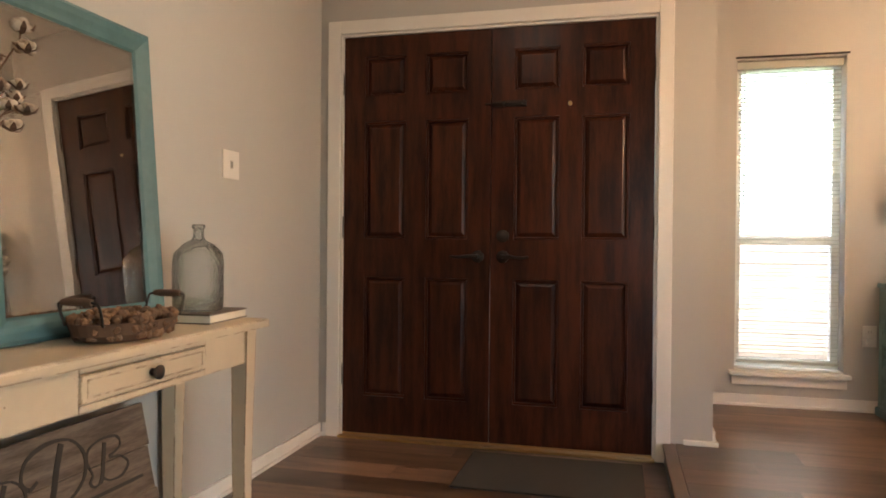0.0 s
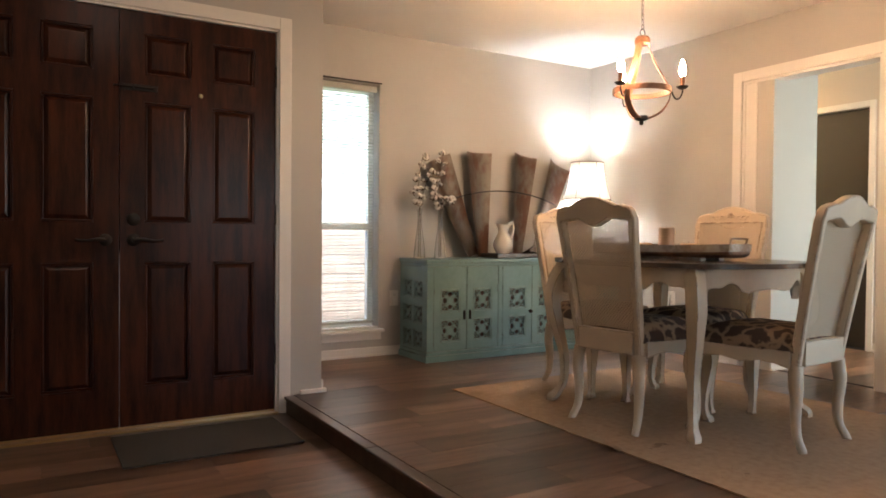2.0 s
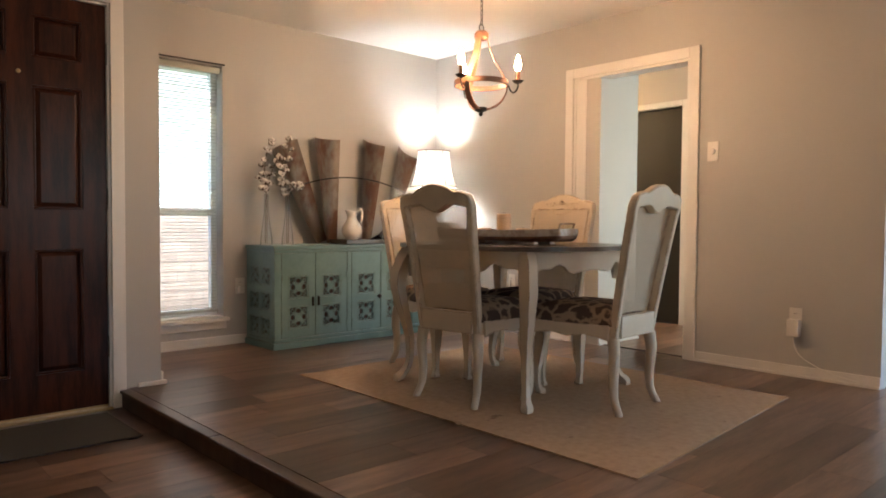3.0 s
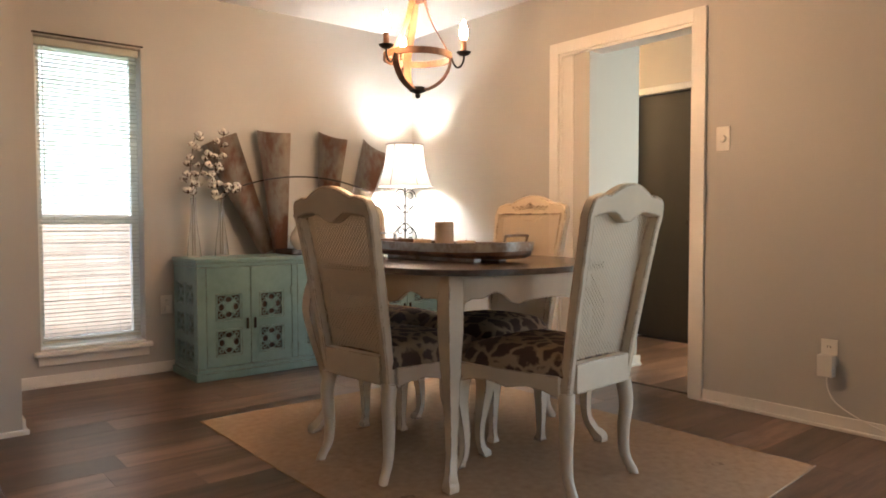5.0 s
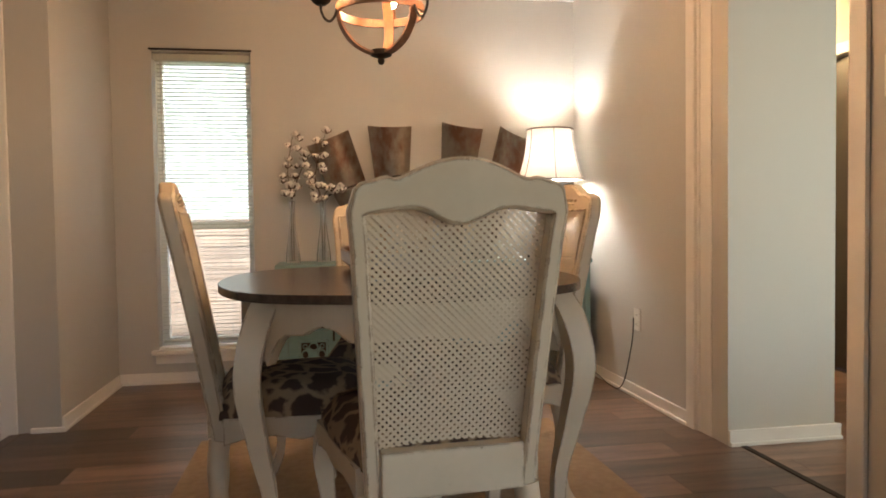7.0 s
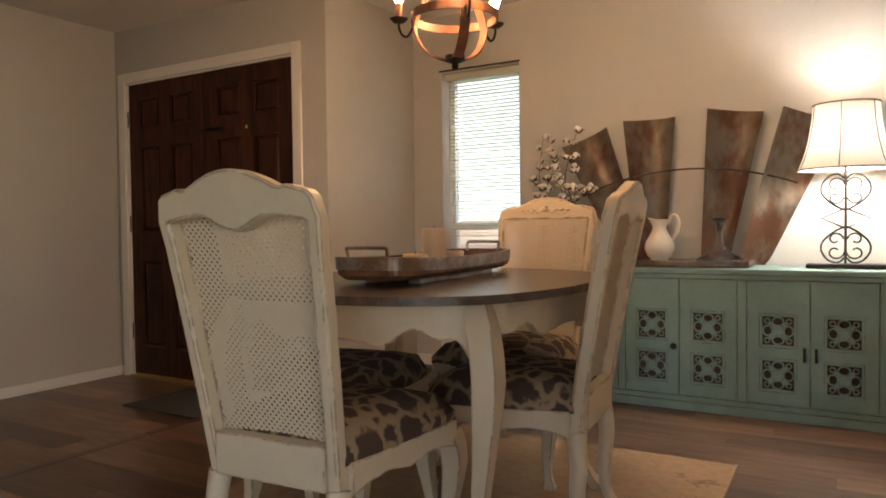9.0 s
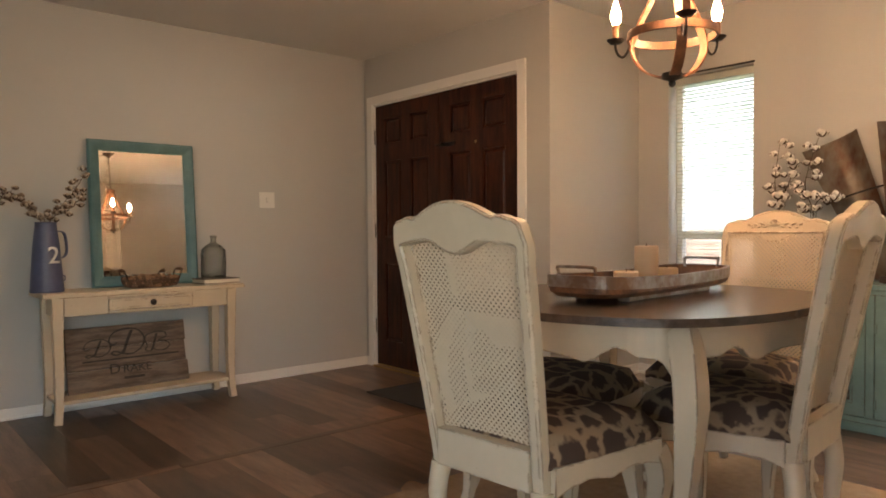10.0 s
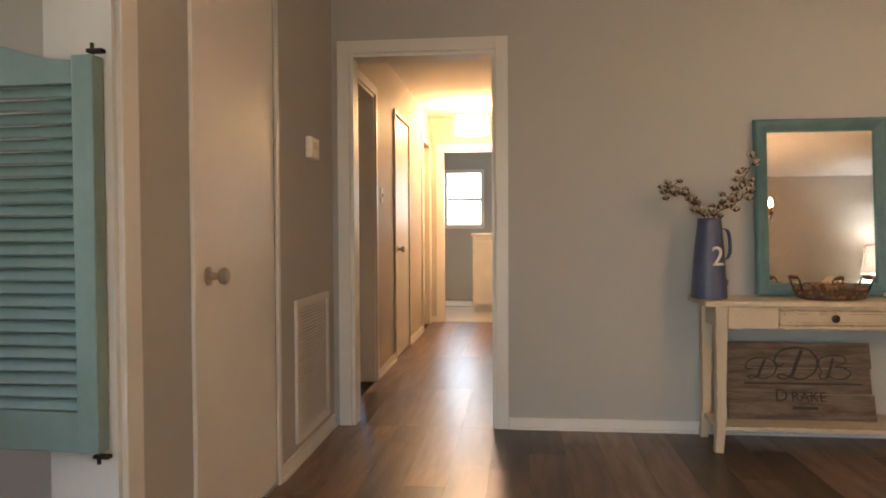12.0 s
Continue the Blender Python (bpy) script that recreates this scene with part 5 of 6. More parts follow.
def table_lamp():
    t = thing("table_lamp", "lit table lamp with scrolled iron base and linen bell shade", "lamp", pose(3.268, 4.262, CABZ + 0.001))
    part("base_plate", B(-0.165, -0.075, 0, 0.165, 0.075, 0.022, 0.008), IRON, t)
    part("stem", sweep(bmesh.new(), [(0, 0, 0.02), (0, 0, 0.565)], 0.006, 8), IRON, t)

    def curl(cx, cz, r0, start, turn):
        out = []
        for k in range(27):
            a = start + turn * k / 26 * 5.6
            r = r0 * (1 - 0.66 * k / 26)
            out.append((cx + r * math.cos(a), 0, cz + r * math.sin(a)))
        return out

    for zb, flip in ((0.275, 1), (0.200, -1)):
        for sx in (-1, 1):
            arc = smoothline([(sx * x, 0, zb + flip * z) for x, z in ((0, 0), (0.050, 0.028), (0.096, 0.075), (0.100, 0.120), (0.070, 0.163), (0.030, 0.172), (0.006, 0.150))], 4)
            part("scroll", sweep(bmesh.new(), arc, 0.0046, 6), IRON, t, smooth=True)
            for cz, r0, st, tn in ((0.122, 0.038, math.pi, -1), (0.062, 0.034, math.pi, 1)):
                pts = [(sx * x, y, zb + flip * (z)) for x, y, z in curl(0.042, cz, r0, st, tn)]
                part("scroll", sweep(bmesh.new(), pts, 0.0042, 6), IRON, t, smooth=True)
    for sx in (-1, 1):
        part("diamond", sweep(bmesh.new(), [(0, 0, 0.190), (sx * 0.100, 0, 0.238), (0, 0, 0.285)], 0.0048, 6), IRON, t)
    rows = [(0.204, 0.468), (0.183, 0.52), (0.161, 0.60), (0.146, 0.69), (0.139, 0.775)]
    bm = bmesh.new()
    seg = 48
    rings = []
    for r, z in [*rows, *[(r - 0.002, z) for r, z in rows[::-1]]]:
        rings.append([bm.verts.new((r * math.cos(2 * math.pi * i / seg), r * math.sin(2 * math.pi * i / seg) * 0.92, z)) for i in range(seg)])
    for a, b in zip(rings[:4], rings[1:5]):
        for i in range(seg):
            bm.faces.new((a[i], a[(i + 1) % seg], b[(i + 1) % seg], b[i]))
    for rg in rings[5:]:
        for v in rg:
            bm.verts.remove(v)
    sh = part("shade", bm, SHADE, t, "off-white linen bell shade", True)
    for z, r in ((0.469, 0.2045), (0.774, 0.1395)):
        pts = [(r * math.cos(2 * math.pi * i / 40), r * math.sin(2 * math.pi * i / 40) * 0.92, z) for i in range(41)]
        part("trim_band", sweep(bmesh.new(), pts, 0.004, 6), HUSK, sh, "dark band on the shade's edge")
    for k in range(6):
        a = 2 * math.pi * k / 6 + 0.4
        part("seam", sweep(bmesh.new(), [((r + 0.001) * math.cos(a), (r + 0.001) * math.sin(a) * 0.92, z) for r, z in rows], 0.0022, 5), HUSK, sh)
    part("bulb", lathe(bmesh.new(), [(0, 0.545), (0.014, 0.55), (0.018, 0.57), (0.042, 0.610), (0.041, 0.638), (0.022, 0.664), (0, 0.668)], 18), LAMPBULB, t, "lit bulb", True)
    part("lamp_cord", sweep(bmesh.new(), smoothline([(0.165, 0.02, 0.006), (0.175, 0.13, 0.006), (0.185, 0.188, -0.02), (0.188, 0.19, -0.35), (0.19, 0.17, -0.60), (0.215, -0.2, -0.692), (0.20, -0.55, -0.69), (0.207, -0.68, -0.45), (0.212, -0.70, -0.29)], 6), 0.003, 6), IRON, t)


table_lamp()


# ---- console table and what stands on it ----
def console():
    t = thing("console_table", "distressed cream console table with one drawer and a low shelf", "table", pose(-0.018, -0.012, 0))
    x0, x1, y0, y1 = -1.19, -0.835, 1.212, 2.378
    bm = slab(bmesh.new(), [(x0, y0), (x1, y0), (x1, y1), (x0, y1)], 0.708, 0.735, 0.008)
    part("top", bm, CREAM, t)
    for (lx, ly) in ((-0.885, 1.292), (-0.885, 2.298), (-1.145, 1.292), (-1.145, 2.298)):
        sy = -1 if ly < 1.8 else 1
        sx = 1 if lx > -1 else 0
        pts = smoothline([(lx, ly, 0.7075), (lx, ly, 0.56), (lx - 0.001 * sx, ly - sy * 0.002, 0.35), (lx + 0.001 * sx, ly - sy * 0.002, 0.14), (lx + 0.010 * sx, ly + sy * 0.008, 0.0)], 4)
        part("leg", sweep(bmesh.new(), pts, [0.030 - 0.010 * min(1, k / 14) for k in range(len(pts))], square=True, flat=(1, 0, 0.001)), CREAM, t)
    for name, cuts in (("front_apron", (-0.882, 1.323, 0.600, -0.862, 1.555, 0.7075)), ("front_apron", (-0.882, 2.045, 0.600, -0.862, 2.267, 0.7075)),
                       ("upper_rail", (-0.882, 1.555, 0.690, -0.862, 2.045, 0.7075)), ("lower_rail", (-0.882, 1.555, 0.600, -0.862, 2.045, 0.618)),
                       ("back_apron", (-1.165, 1.323, 0.600, -1.145, 2.267, 0.7075)), ("side_apron", (-1.114, 1.282, 0.600, -0.916, 1.302, 0.7075)),
                       ("side_apron", (-1.114, 2.288, 0.600, -0.916, 2.308, 0.7075))):
        part(name, B(*cuts, 0.002), CREAM, t)
    d = part("drawer_front", B(-0.880, 1.558, 0.621, -0.858, 2.042, 0.687, 0.003), CREAM, t)
    bm = bmesh.new()
    for a, b, c, e in ((1.575, 0.632, 2.025, 0.636), (1.575, 0.672, 2.025, 0.676), (1.575, 0.636, 1.579, 0.672), (2.021, 0.636, 2.025, 0.672)):
        box(bm, -0.859, a, b, -0.855, c, e)
    part("bead", bm, CREAM, d)
    part("knob", lathe(bmesh.new(), [(0, 0), (0.010, 0), (0.008, 0.01), (0.018, 0.02), (0.019, 0.026), (0.010, 0.032), (0, 0.033)], 18, m=pose(-0.858, 1.80, 0.655, 0, 90)), IRON, d, "dark round drawer knob", True)
    part("shelf", B(-1.165, 1.279, 0.105, -0.872, 2.311, 0.127, 0.004), CREAM, t)


console()


def leaning_mirror():
    w, h = 0.645, 0.905
    t = thing("mirror", "tall mirror in a teal painted frame leaning on the wall", "mirror", pose(-1.128, 1.518, 0.736) @ pose(0, 0, 0, 0, -4.4, 0))
    # local: y along the wall, z up the glass, x towards the room
    f = 0.068
    bm = bmesh.new()
    prof = [(0, 0.0), (0, 0.022), (0.012, 0.030), (0.03, 0.026), (0.045, 0.020), (0.060, 0.016), (f, 0.008), (f, 0.0)]
    rings = []
    for ins, d in prof:
        rings.append([bm.verts.new((d, a, b)) for a, b in ((ins, ins), (w - ins, ins), (w - ins, h - ins), (ins, h - ins))])
    for a, b in zip(rings, rings[1:] + rings[:1]):
        for k in range(4):
            bm.faces.new((a[k], a[(k + 1) % 4], b[(k + 1) % 4], b[k]))
    part("frame", bm, TEALDARK, t, "teal moulded frame")
    bm = bmesh.new()
    bm.faces.new([bm.verts.new((0.009, a, b)) for a, b in ((f - 0.005, f - 0.005), (w - f + 0.005, f - 0.005), (w - f + 0.005, h - f + 0.005), (f - 0.005, h - f + 0.005))])
    bmesh.ops.solidify(bm, geom=bm.faces[:], thickness=0.003)
    part("looking_glass", bm, MIRROR, t)
    part("backing", B(-0.006, 0.01, 0.01, -0.001, w - 0.01, h - 0.01), HUSK, t)


leaning_mirror()


def blue_can():
    t = thing("enamel_can", "tall blue enamel can with a handle and number two", "can", pose(-1.02, 1.258, 0.736, 0, 0, 18))
    prof = [(0, 0.0), (0.086, 0), (0.087, 0.01), (0.084, 0.05), (0.070, 0.25), (0.056, 0.37), (0.054, 0.39), (0.058, 0.396), (0.052, 0.396), (0.052, 0.37), (0.066, 0.25), (0.08, 0.05), (0, 0.012)]
    part("body", lathe(bmesh.new(), prof, 32), ENAMEL, t, smooth=True)
    pts = smoothline([(0.0, 0.060, 0.345), (0, 0.105, 0.33), (0, 0.118, 0.24), (0, 0.105, 0.2), (0, 0.078, 0.19)], 5)
    part("handle", sweep(bmesh.new(), pts, [(0.011, 0.003)] * len(pts), square=True, flat=(1, 0, 0)), ENAMEL, t)
    part("lower_grip", sweep(bmesh.new(), [(0, 0.080, 0.06), (0, 0.105, 0.062), (0, 0.105, 0.085), (0, 0.08, 0.09)], 0.004, 6), ENAMEL, t)
    mm = Matrix.Translation((0.0745, 0.0, 0.205)) @ pose(0, 0, 0, 0, 0, 0) @ Matrix(((0, 0, 1, 0), (1, 0, 0, 0), (0, 1, 0, 0), (0, 0, 0, 1)))
    mm = mm @ pose(0, 0, 0, -5)
    lettering("painted_number", "2", 0.135, mm, WHITEINK, t, "white painted number 2", extrude=0.004)
    b = thing("cotton_branch", "dried cotton branches arching out of the blue can", "dried flowers", pose(-1.02, 1.258, 0.736))
    rnd = random.Random(5)
    cot, hsk = bmesh.new(), bmesh.new()
    stems = [[(0.0, -0.02, 0.02), (0, -0.02, 0.38), (0.03, -0.10, 0.50), (0.04, -0.19, 0.56), (0.05, -0.23, 0.50)], [(0.01, 0.02, 0.02), (0, 0.02, 0.38), (0.03, 0.07, 0.48), (0.05, 0.14, 0.58), (0.06, 0.20, 0.68)],
             [(-0.01, 0.0, 0.02), (0, 0.0, 0.38), (0.05, -0.06, 0.44), (0.07, -0.14, 0.52)], [(0.02, 0.0, 0.02), (0.01, 0.01, 0.38), (0.06, 0.10, 0.46), (0.08, 0.18, 0.55)]]
    for k, pts in enumerate(stems):
        bm, spots = cotton_stem(pts, 16, 60 + k, 0.0185)
        part("stem", bm, HUSK, b)
        for q, r in spots:
            boll(cot, hsk, q, r, rnd)
    tagged(part("cotton", cot, AGEDCOTTON, b, "small off-white bolls", True), kind="stuff")
    tagged(part("husk", hsk, HUSK, b), kind="stuff")


blue_can()


def jug():
    bk = thing("book", "closed cloth-bound book lying on the console table", "book", pose(-1.04, 2.245, 0.736, 0, 0, 4))
    part("cover", B(-0.105, -0.125, 0.0, 0.105, 0.125, 0.004), BOOKMAT, bk)
    part("page_block", B(-0.10, -0.12, 0.0041, 0.103, 0.12, 0.026), PAPER, bk)
    part("upper_cover", B(-0.105, -0.125, 0.0261, 0.105, 0.125, 0.031, 0.001), BOOKMAT, bk)
    t = thing("glass_jug", "grey bubbled glass demijohn standing on a book", "jug", pose(-1.04, 2.238, 0.768))
    prof = [(0, 0), (0.072, 0), (0.079, 0.008), (0.080, 0.03), (0.081, 0.15), (0.076, 0.185), (0.05, 0.213), (0.022, 0.228), (0.017, 0.24), (0.0165, 0.262), (0.021, 0.266), (0.021, 0.276),
            (0.0155, 0.278), (0.0135, 0.262), (0.014, 0.24), (0.019, 0.225), (0.047, 0.209), (0.072, 0.182), (0.077, 0.15), (0.076, 0.03), (0.07, 0.01), (0, 0.007)]
    part("glass_body", lathe(bmesh.new(), prof, 36), SMOKED, t, smooth=True)


jug()


def pod_basket():
    t = thing("basket", "low rustic basket of dried seed pods with wooden-grip handles", "basket", pose(-0.975, 1.815, 0.736))
    rnd = random.Random(3)
    base = part("woven_base", lathe(bmesh.new(), [(0, 0.0), (0.10, 0.0), (0.13, 0.02), (0.14, 0.05), (0.13, 0.05), (0.12, 0.022), (0, 0.008)], 28, m=Matrix.Diagonal((0.72, 1.25, 1, 1))), HUSK, t)
    bm = bmesh.new()
    bmesh.ops.create_icosphere(bm, subdivisions=1, radius=1)
    first = None
    for k in range(240):
        a = rnd.uniform(0, 2 * math.pi)
        ring = k < 150
        r = 0.138 if ring else 0.125 * math.sqrt(rnd.random())
        z = rnd.choice((0.016, 0.036, 0.056)) if ring else 0.055 + rnd.uniform(0, 0.012)
        r *= (0.85 + z * 2.2) if ring else 1
        s = rnd.uniform(0.009, 0.015)
        if first is None:
            first = part("seed_pod", bm, WICKER, t)
            o = first
        else:
            o = new("seed_pod", first.data)
            o.parent = t
        o.matrix_basis = pose(r * 0.72 * math.cos(a), r * 1.2 * math.sin(a), z, rnd.uniform(0, 180), rnd.uniform(0, 180), rnd.uniform(0, 180)) @ Matrix.Diagonal((s, s * 0.8, s * 1.25, 1))
    for sy in (-1, 1):
        y = sy * 0.165
        pts = smoothline([(-0.055, sy * 0.15, 0.045), (-0.058, y, 0.09), (-0.045, y + sy * 0.008, 0.105), (0.045, y + sy * 0.008, 0.105), (0.058, y, 0.09), (0.055, sy * 0.15, 0.045)], 4)
        hd = part("handle", sweep(bmesh.new(), pts, 0.0035, 6), IRON, t, "bent wire handle", True)
        part("wooden_grip", lathe(bmesh.new(), [(0, -0.042), (0.008, -0.042), (0.0105, -0.02), (0.0105, 0.02), (0.008, 0.042), (0, 0.042)], 14, m=Matrix.Translation((0, y + sy * 0.008, 0.106)) @ pose(0, 0, 0, 0, 90)), HUSK, hd, smooth=True)


pod_basket()


def monogram_sign():
    t = thing("wooden_sign", "weathered board sign with a dark script monogram, leaning on the shelf", "sign", pose(-1.03, 1.358, 0.1275) @ pose(0, 0, 0, 0, -12.5))
    w, h = 0.70, 0.385
    for k in range(3):
        part("board", B(-0.018, 0, k * h / 3 + 0.001, 0, w + (0.004, -0.006, 0.002)[k], (k + 1) * h / 3 - 0.001, 0.002), SIGNWOOD, t)
    up = Matrix(((0, 0, 1, 0), (1, 0, 0, 0), (0, 1, 0, 0), (0, 0, 0, 1)))

    def at(y, z):
        return Matrix.Translation((0.0005, y, z)) @ up

    script_d = ((0.66, 0.93), (0.52, 0.55), (0.38, 0.14), (0.18, 0.02), (0.05, 0.10), (0.15, 0.18), (0.36, 0.07), (0.64, 0.03), (0.92, 0.26), (1.0, 0.62), (0.82, 0.93), (0.46, 1.0), (0.12, 0.86), (0.0, 0.58), (0.09, 0.42), (0.22, 0.50))
    script_b = ((0.50, 0.90), (0.40, 0.50), (0.28, 0.10), (0.10, 0.02), (0.02, 0.14), (0.10, 0.30), (0.02, 0.62), (0.12, 0.88), (0.45, 1.0), (0.82, 0.94), (0.86, 0.70), (0.56, 0.54), (0.84, 0.46), (1.0, 0.24), (0.80, 0.03), (0.50, 0.02), (0.34, 0.12))

    def script(points, y0, z0, y1, z1, weight):
        """A pen stroke: heavy on the stem, fine on the curls."""
        line = smoothline([(0.0012, y0 + (y1 - y0) * u, z0 + (z1 - z0) * v) for u, v in points], 6)
        sizes = [(weight * (1.0 if k < 14 else 0.42 + 0.22 * math.sin(k * 0.21) ** 2), 0.0013) for k in range(len(line))]
        part("letter", sweep(bmesh.new(), line, sizes, square=True, flat=(0, 0.9, -0.45)), DARKINK, t, "dark script letter")

    script(script_d, 0.098, 0.200, 0.246, 0.306, 0.0062)
    script(script_d, 0.240, 0.198, 0.446, 0.358, 0.0085)
    script(script_b, 0.446, 0.203, 0.600, 0.322, 0.0062)
    part("rule", B(0.0002, 0.085, 0.174, 0.002, 0.650, 0.184), DARKINK, t)
    lettering("family_name", "D", 0.088, at(0.262, 0.118), DARKINK, t)
    lettering("family_name", "RAKE", 0.070, at(0.392, 0.113), DARKINK, t)
    part("small_line", B(0.0002, 0.312, 0.052, 0.002, 0.432, 0.068), DARKINK, t, "small unreadable line of writing")


monogram_sign()
tagged(part("door_mat", B(-0.375, 2.985, 0.0015, 0.395, 3.48, 0.010, 0.003), MATTE_MAT), "dark grey flat doormat before the front door", "door mat")


# ---- switches, outlets, thermostat, vents ----
def plate(name, label, m, w=0.075, h=0.118, knob="toggle", plug=False, category="light switch"):
    """A wall plate; local x across, z up, front to -y."""
    t = thing(name, label, category, m)
    part("plate", B(-w / 2, -0.007, -h / 2, w / 2, -0.001, h / 2, 0.003), PLASTIC, t)
    if knob == "toggle":
        part("toggle_slot", B(-0.009, -0.0078, -0.016, 0.009, -0.0071, 0.016), NICKEL, t)
        part("toggle", B(-0.006, -0.018, -0.012, 0.006, -0.007, 0.012, 0.002), PLASTIC, t)
    elif knob == "dial":
        part("dial", lathe(bmesh.new(), [(0, 0), (0.019, 0), (0.019, 0.008), (0.016, 0.016), (0, 0.017)], 20, m=pose(0, -0.007, 0, 90)), PLASTIC, t, smooth=True)
    elif knob == "socket":
        for dz in (-0.024, 0.024):
            s = part("socket", B(-0.017, -0.0085, dz - 0.014, 0.017, -0.0071, dz + 0.014), PLASTIC, t)
            for dx in (-0.006, 0.006):
                part("slot", B(dx - 0.0012, -0.0092, dz - 0.005, dx + 0.0012, -0.0086, dz + 0.005), IRON, s)
    return t


WESTM = pose(0, 0, 0, 0, 0, 90)     # plate on the west wall, front to +x
plate("light_switch", "white square double light switch plate", Matrix.Translation((XL, 2.714, 1.296)) @ WESTM, 0.117, 0.112)
EASTM = pose(0, 0, 0, 0, 0, -90)    # front to -x
plate("dimmer_switch", "white dimmer switch with a round dial", Matrix.Translation((XR, 1.905, 1.423)) @ EASTM, 0.072, 0.122, "dial")
o1 = plate("wall_outlet", "ivory wall outlet with a white adapter below", Matrix.Translation((XR, 1.388, 0.432)) @ EASTM, 0.07, 0.115, "socket", category="outlet")
part("adapter", B(-0.033, -0.055, -0.105, 0.033, -0.0095, -0.008, 0.006), PLASTIC, o1, "white plug-in adapter")
part("adapter_cord", sweep(bmesh.new(), smoothline([(0, -0.03, -0.10), (0.01, -0.03, -0.17), (0.06, -0.03, -0.23), (0.2, -0.03, -0.29), (0.38, -0.03, -0.322)], 5), 0.003, 6), PLASTIC, o1)
o2 = plate("wall_outlet", "white wall outlet with a plug beside the sideboard", pose(1.612, YW, 0.505), 0.07, 0.115, "socket", category="outlet")
part("plug", B(-0.02, -0.04, -0.045, 0.02, -0.0095, -0.005, 0.006), PLASTIC, o2)
plate("wall_outlet", "white wall outlet with the lamp's dark plug", Matrix.Translation((XR, 3.57, 0.50)) @ EASTM, 0.07, 0.115, "socket", category="outlet")
plate("light_switch", "white light switch in the hallway", Matrix.Translation((-2.62, YS, 1.35)) @ pose(0, 0, 0, 0, 0, 180), 0.07, 0.115)


def thermostat():
    t = thing("thermostat", "small white wall thermostat", "thermostat", Matrix.Translation((-0.78, YS, 1.485)) @ pose(0, 0, 0, 0, 0, 180))
    part("case", B(-0.07, -0.032, -0.052, 0.07, -0.001, 0.052, 0.008), PLASTIC, t)
    part("display", B(-0.045, -0.0335, -0.01, 0.03, -0.0322, 0.03), NICKEL, t)


thermostat()


def return_vent():
    t = thing("air_return_vent", "white louvred air return grille low on the wall", "vent", Matrix.Translation((-0.79, YS, 0.10)) @ pose(0, 0, 0, 0, 0, 180))
    w, h = 0.55, 0.66
    bm = bmesh.new()
    for a, b, c, d in ((-w / 2, 0, w / 2, 0.035), (-w / 2, h - 0.035, w / 2, h), (-w / 2, 0.035, -w / 2 + 0.03, h - 0.035), (w / 2 - 0.03, 0.035, w / 2, h - 0.035)):
        box(bm, a, -0.016, b, c, -0.001, d, 0.002)
    part("frame", bm, TRIM, t)
    part("backing", B(-w / 2 + 0.03, -0.003, 0.035, w / 2 - 0.03, -0.001, h - 0.035), PLASTIC, t)
    first = None
    z = 0.045
    while z < h - 0.04:
        if first is None:
            bm = B(-w / 2 + 0.03, -0.001, -0.008, w / 2 - 0.03, 0.001, 0.008, m=pose(0, 0, 0, 40))
            first = part("louvre", bm, TRIM, t)
            o = first
        else:
            o = new("louvre", first.data)
            o.parent = t
        o.location = (0, -0.010, z)
        z += 0.016
    return t


return_vent()


# ---- inner doors ----
def flush_door(name, label, x0, x1, z0, z1, y, knob_x, hinge_x, material=TRIM, zk=0.93):
    d = thing(name, label, "door", kind="structure")
    part("slab", B(x0, y, z0, x1, y + 0.035, z1, 0.002), material, d)
    k = part("door_knob", lathe(bmesh.new(), [(0, 0), (0.031, 0), (0.031, 0.006), (0.014, 0.012), (0.012, 0.035), (0.026, 0.046), (0.029, 0.058), (0.022, 0.068), (0, 0.070)], 24,
                                m=pose(knob_x, y + 0.035, zk, -90)), NICKEL, d, "brushed metal knob", True)
    for z in (0.28, 1.8):
        part("hinge", lathe(bmesh.new(), [(0, -0.05), (0.006, -0.05), (0.006, 0.05), (0, 0.05)], 8, (hinge_x, y + 0.041, z)), TRIM, d)
    return d


flush_door("door_3", "closed flat white closet door with a metal knob", CX0 + 0.012, CX1 - 0.012, 0.02, CZ - 0.012, YS - 0.03, 0.385, CX0 + 0.006)
flush_door("door_4", "closed flat cream hallway closet door", -3.918, -3.202, 0.012, 2.048, YS - 0.03, -3.27, -3.924)
flush_door("door_5", "closed flat cream hallway door", -5.538, -4.932, 0.012, 2.048, YS - 0.09, -5.0, -5.544)


def passage_door(name, y0, y1, z1, label):
    d = thing(name, label, "door", kind="structure")
    part("slab", B(4.985, y0 + 0.004, S + 0.01, 5.02, y1 - 0.004, z1 - 0.004, 0.002), BLACKDOOR, d)
    part("door_knob", lathe(bmesh.new(), [(0, 0), (0.03, 0), (0.012, 0.012), (0.012, 0.035), (0.027, 0.05), (0.02, 0.066), (0, 0.068)], 20, m=pose(4.985, y0 + 0.06, 1.0, 0, -90)), IRON, d, smooth=True)


passage_door("door_6", 2.90, 3.46, 2.0, "closed black painted passage door")
# The second slab is added as the darkness of an open doorway.
passage_door("door_7", 3.65, 4.4, 1.98, "black slab standing in for the dark open doorway beyond")


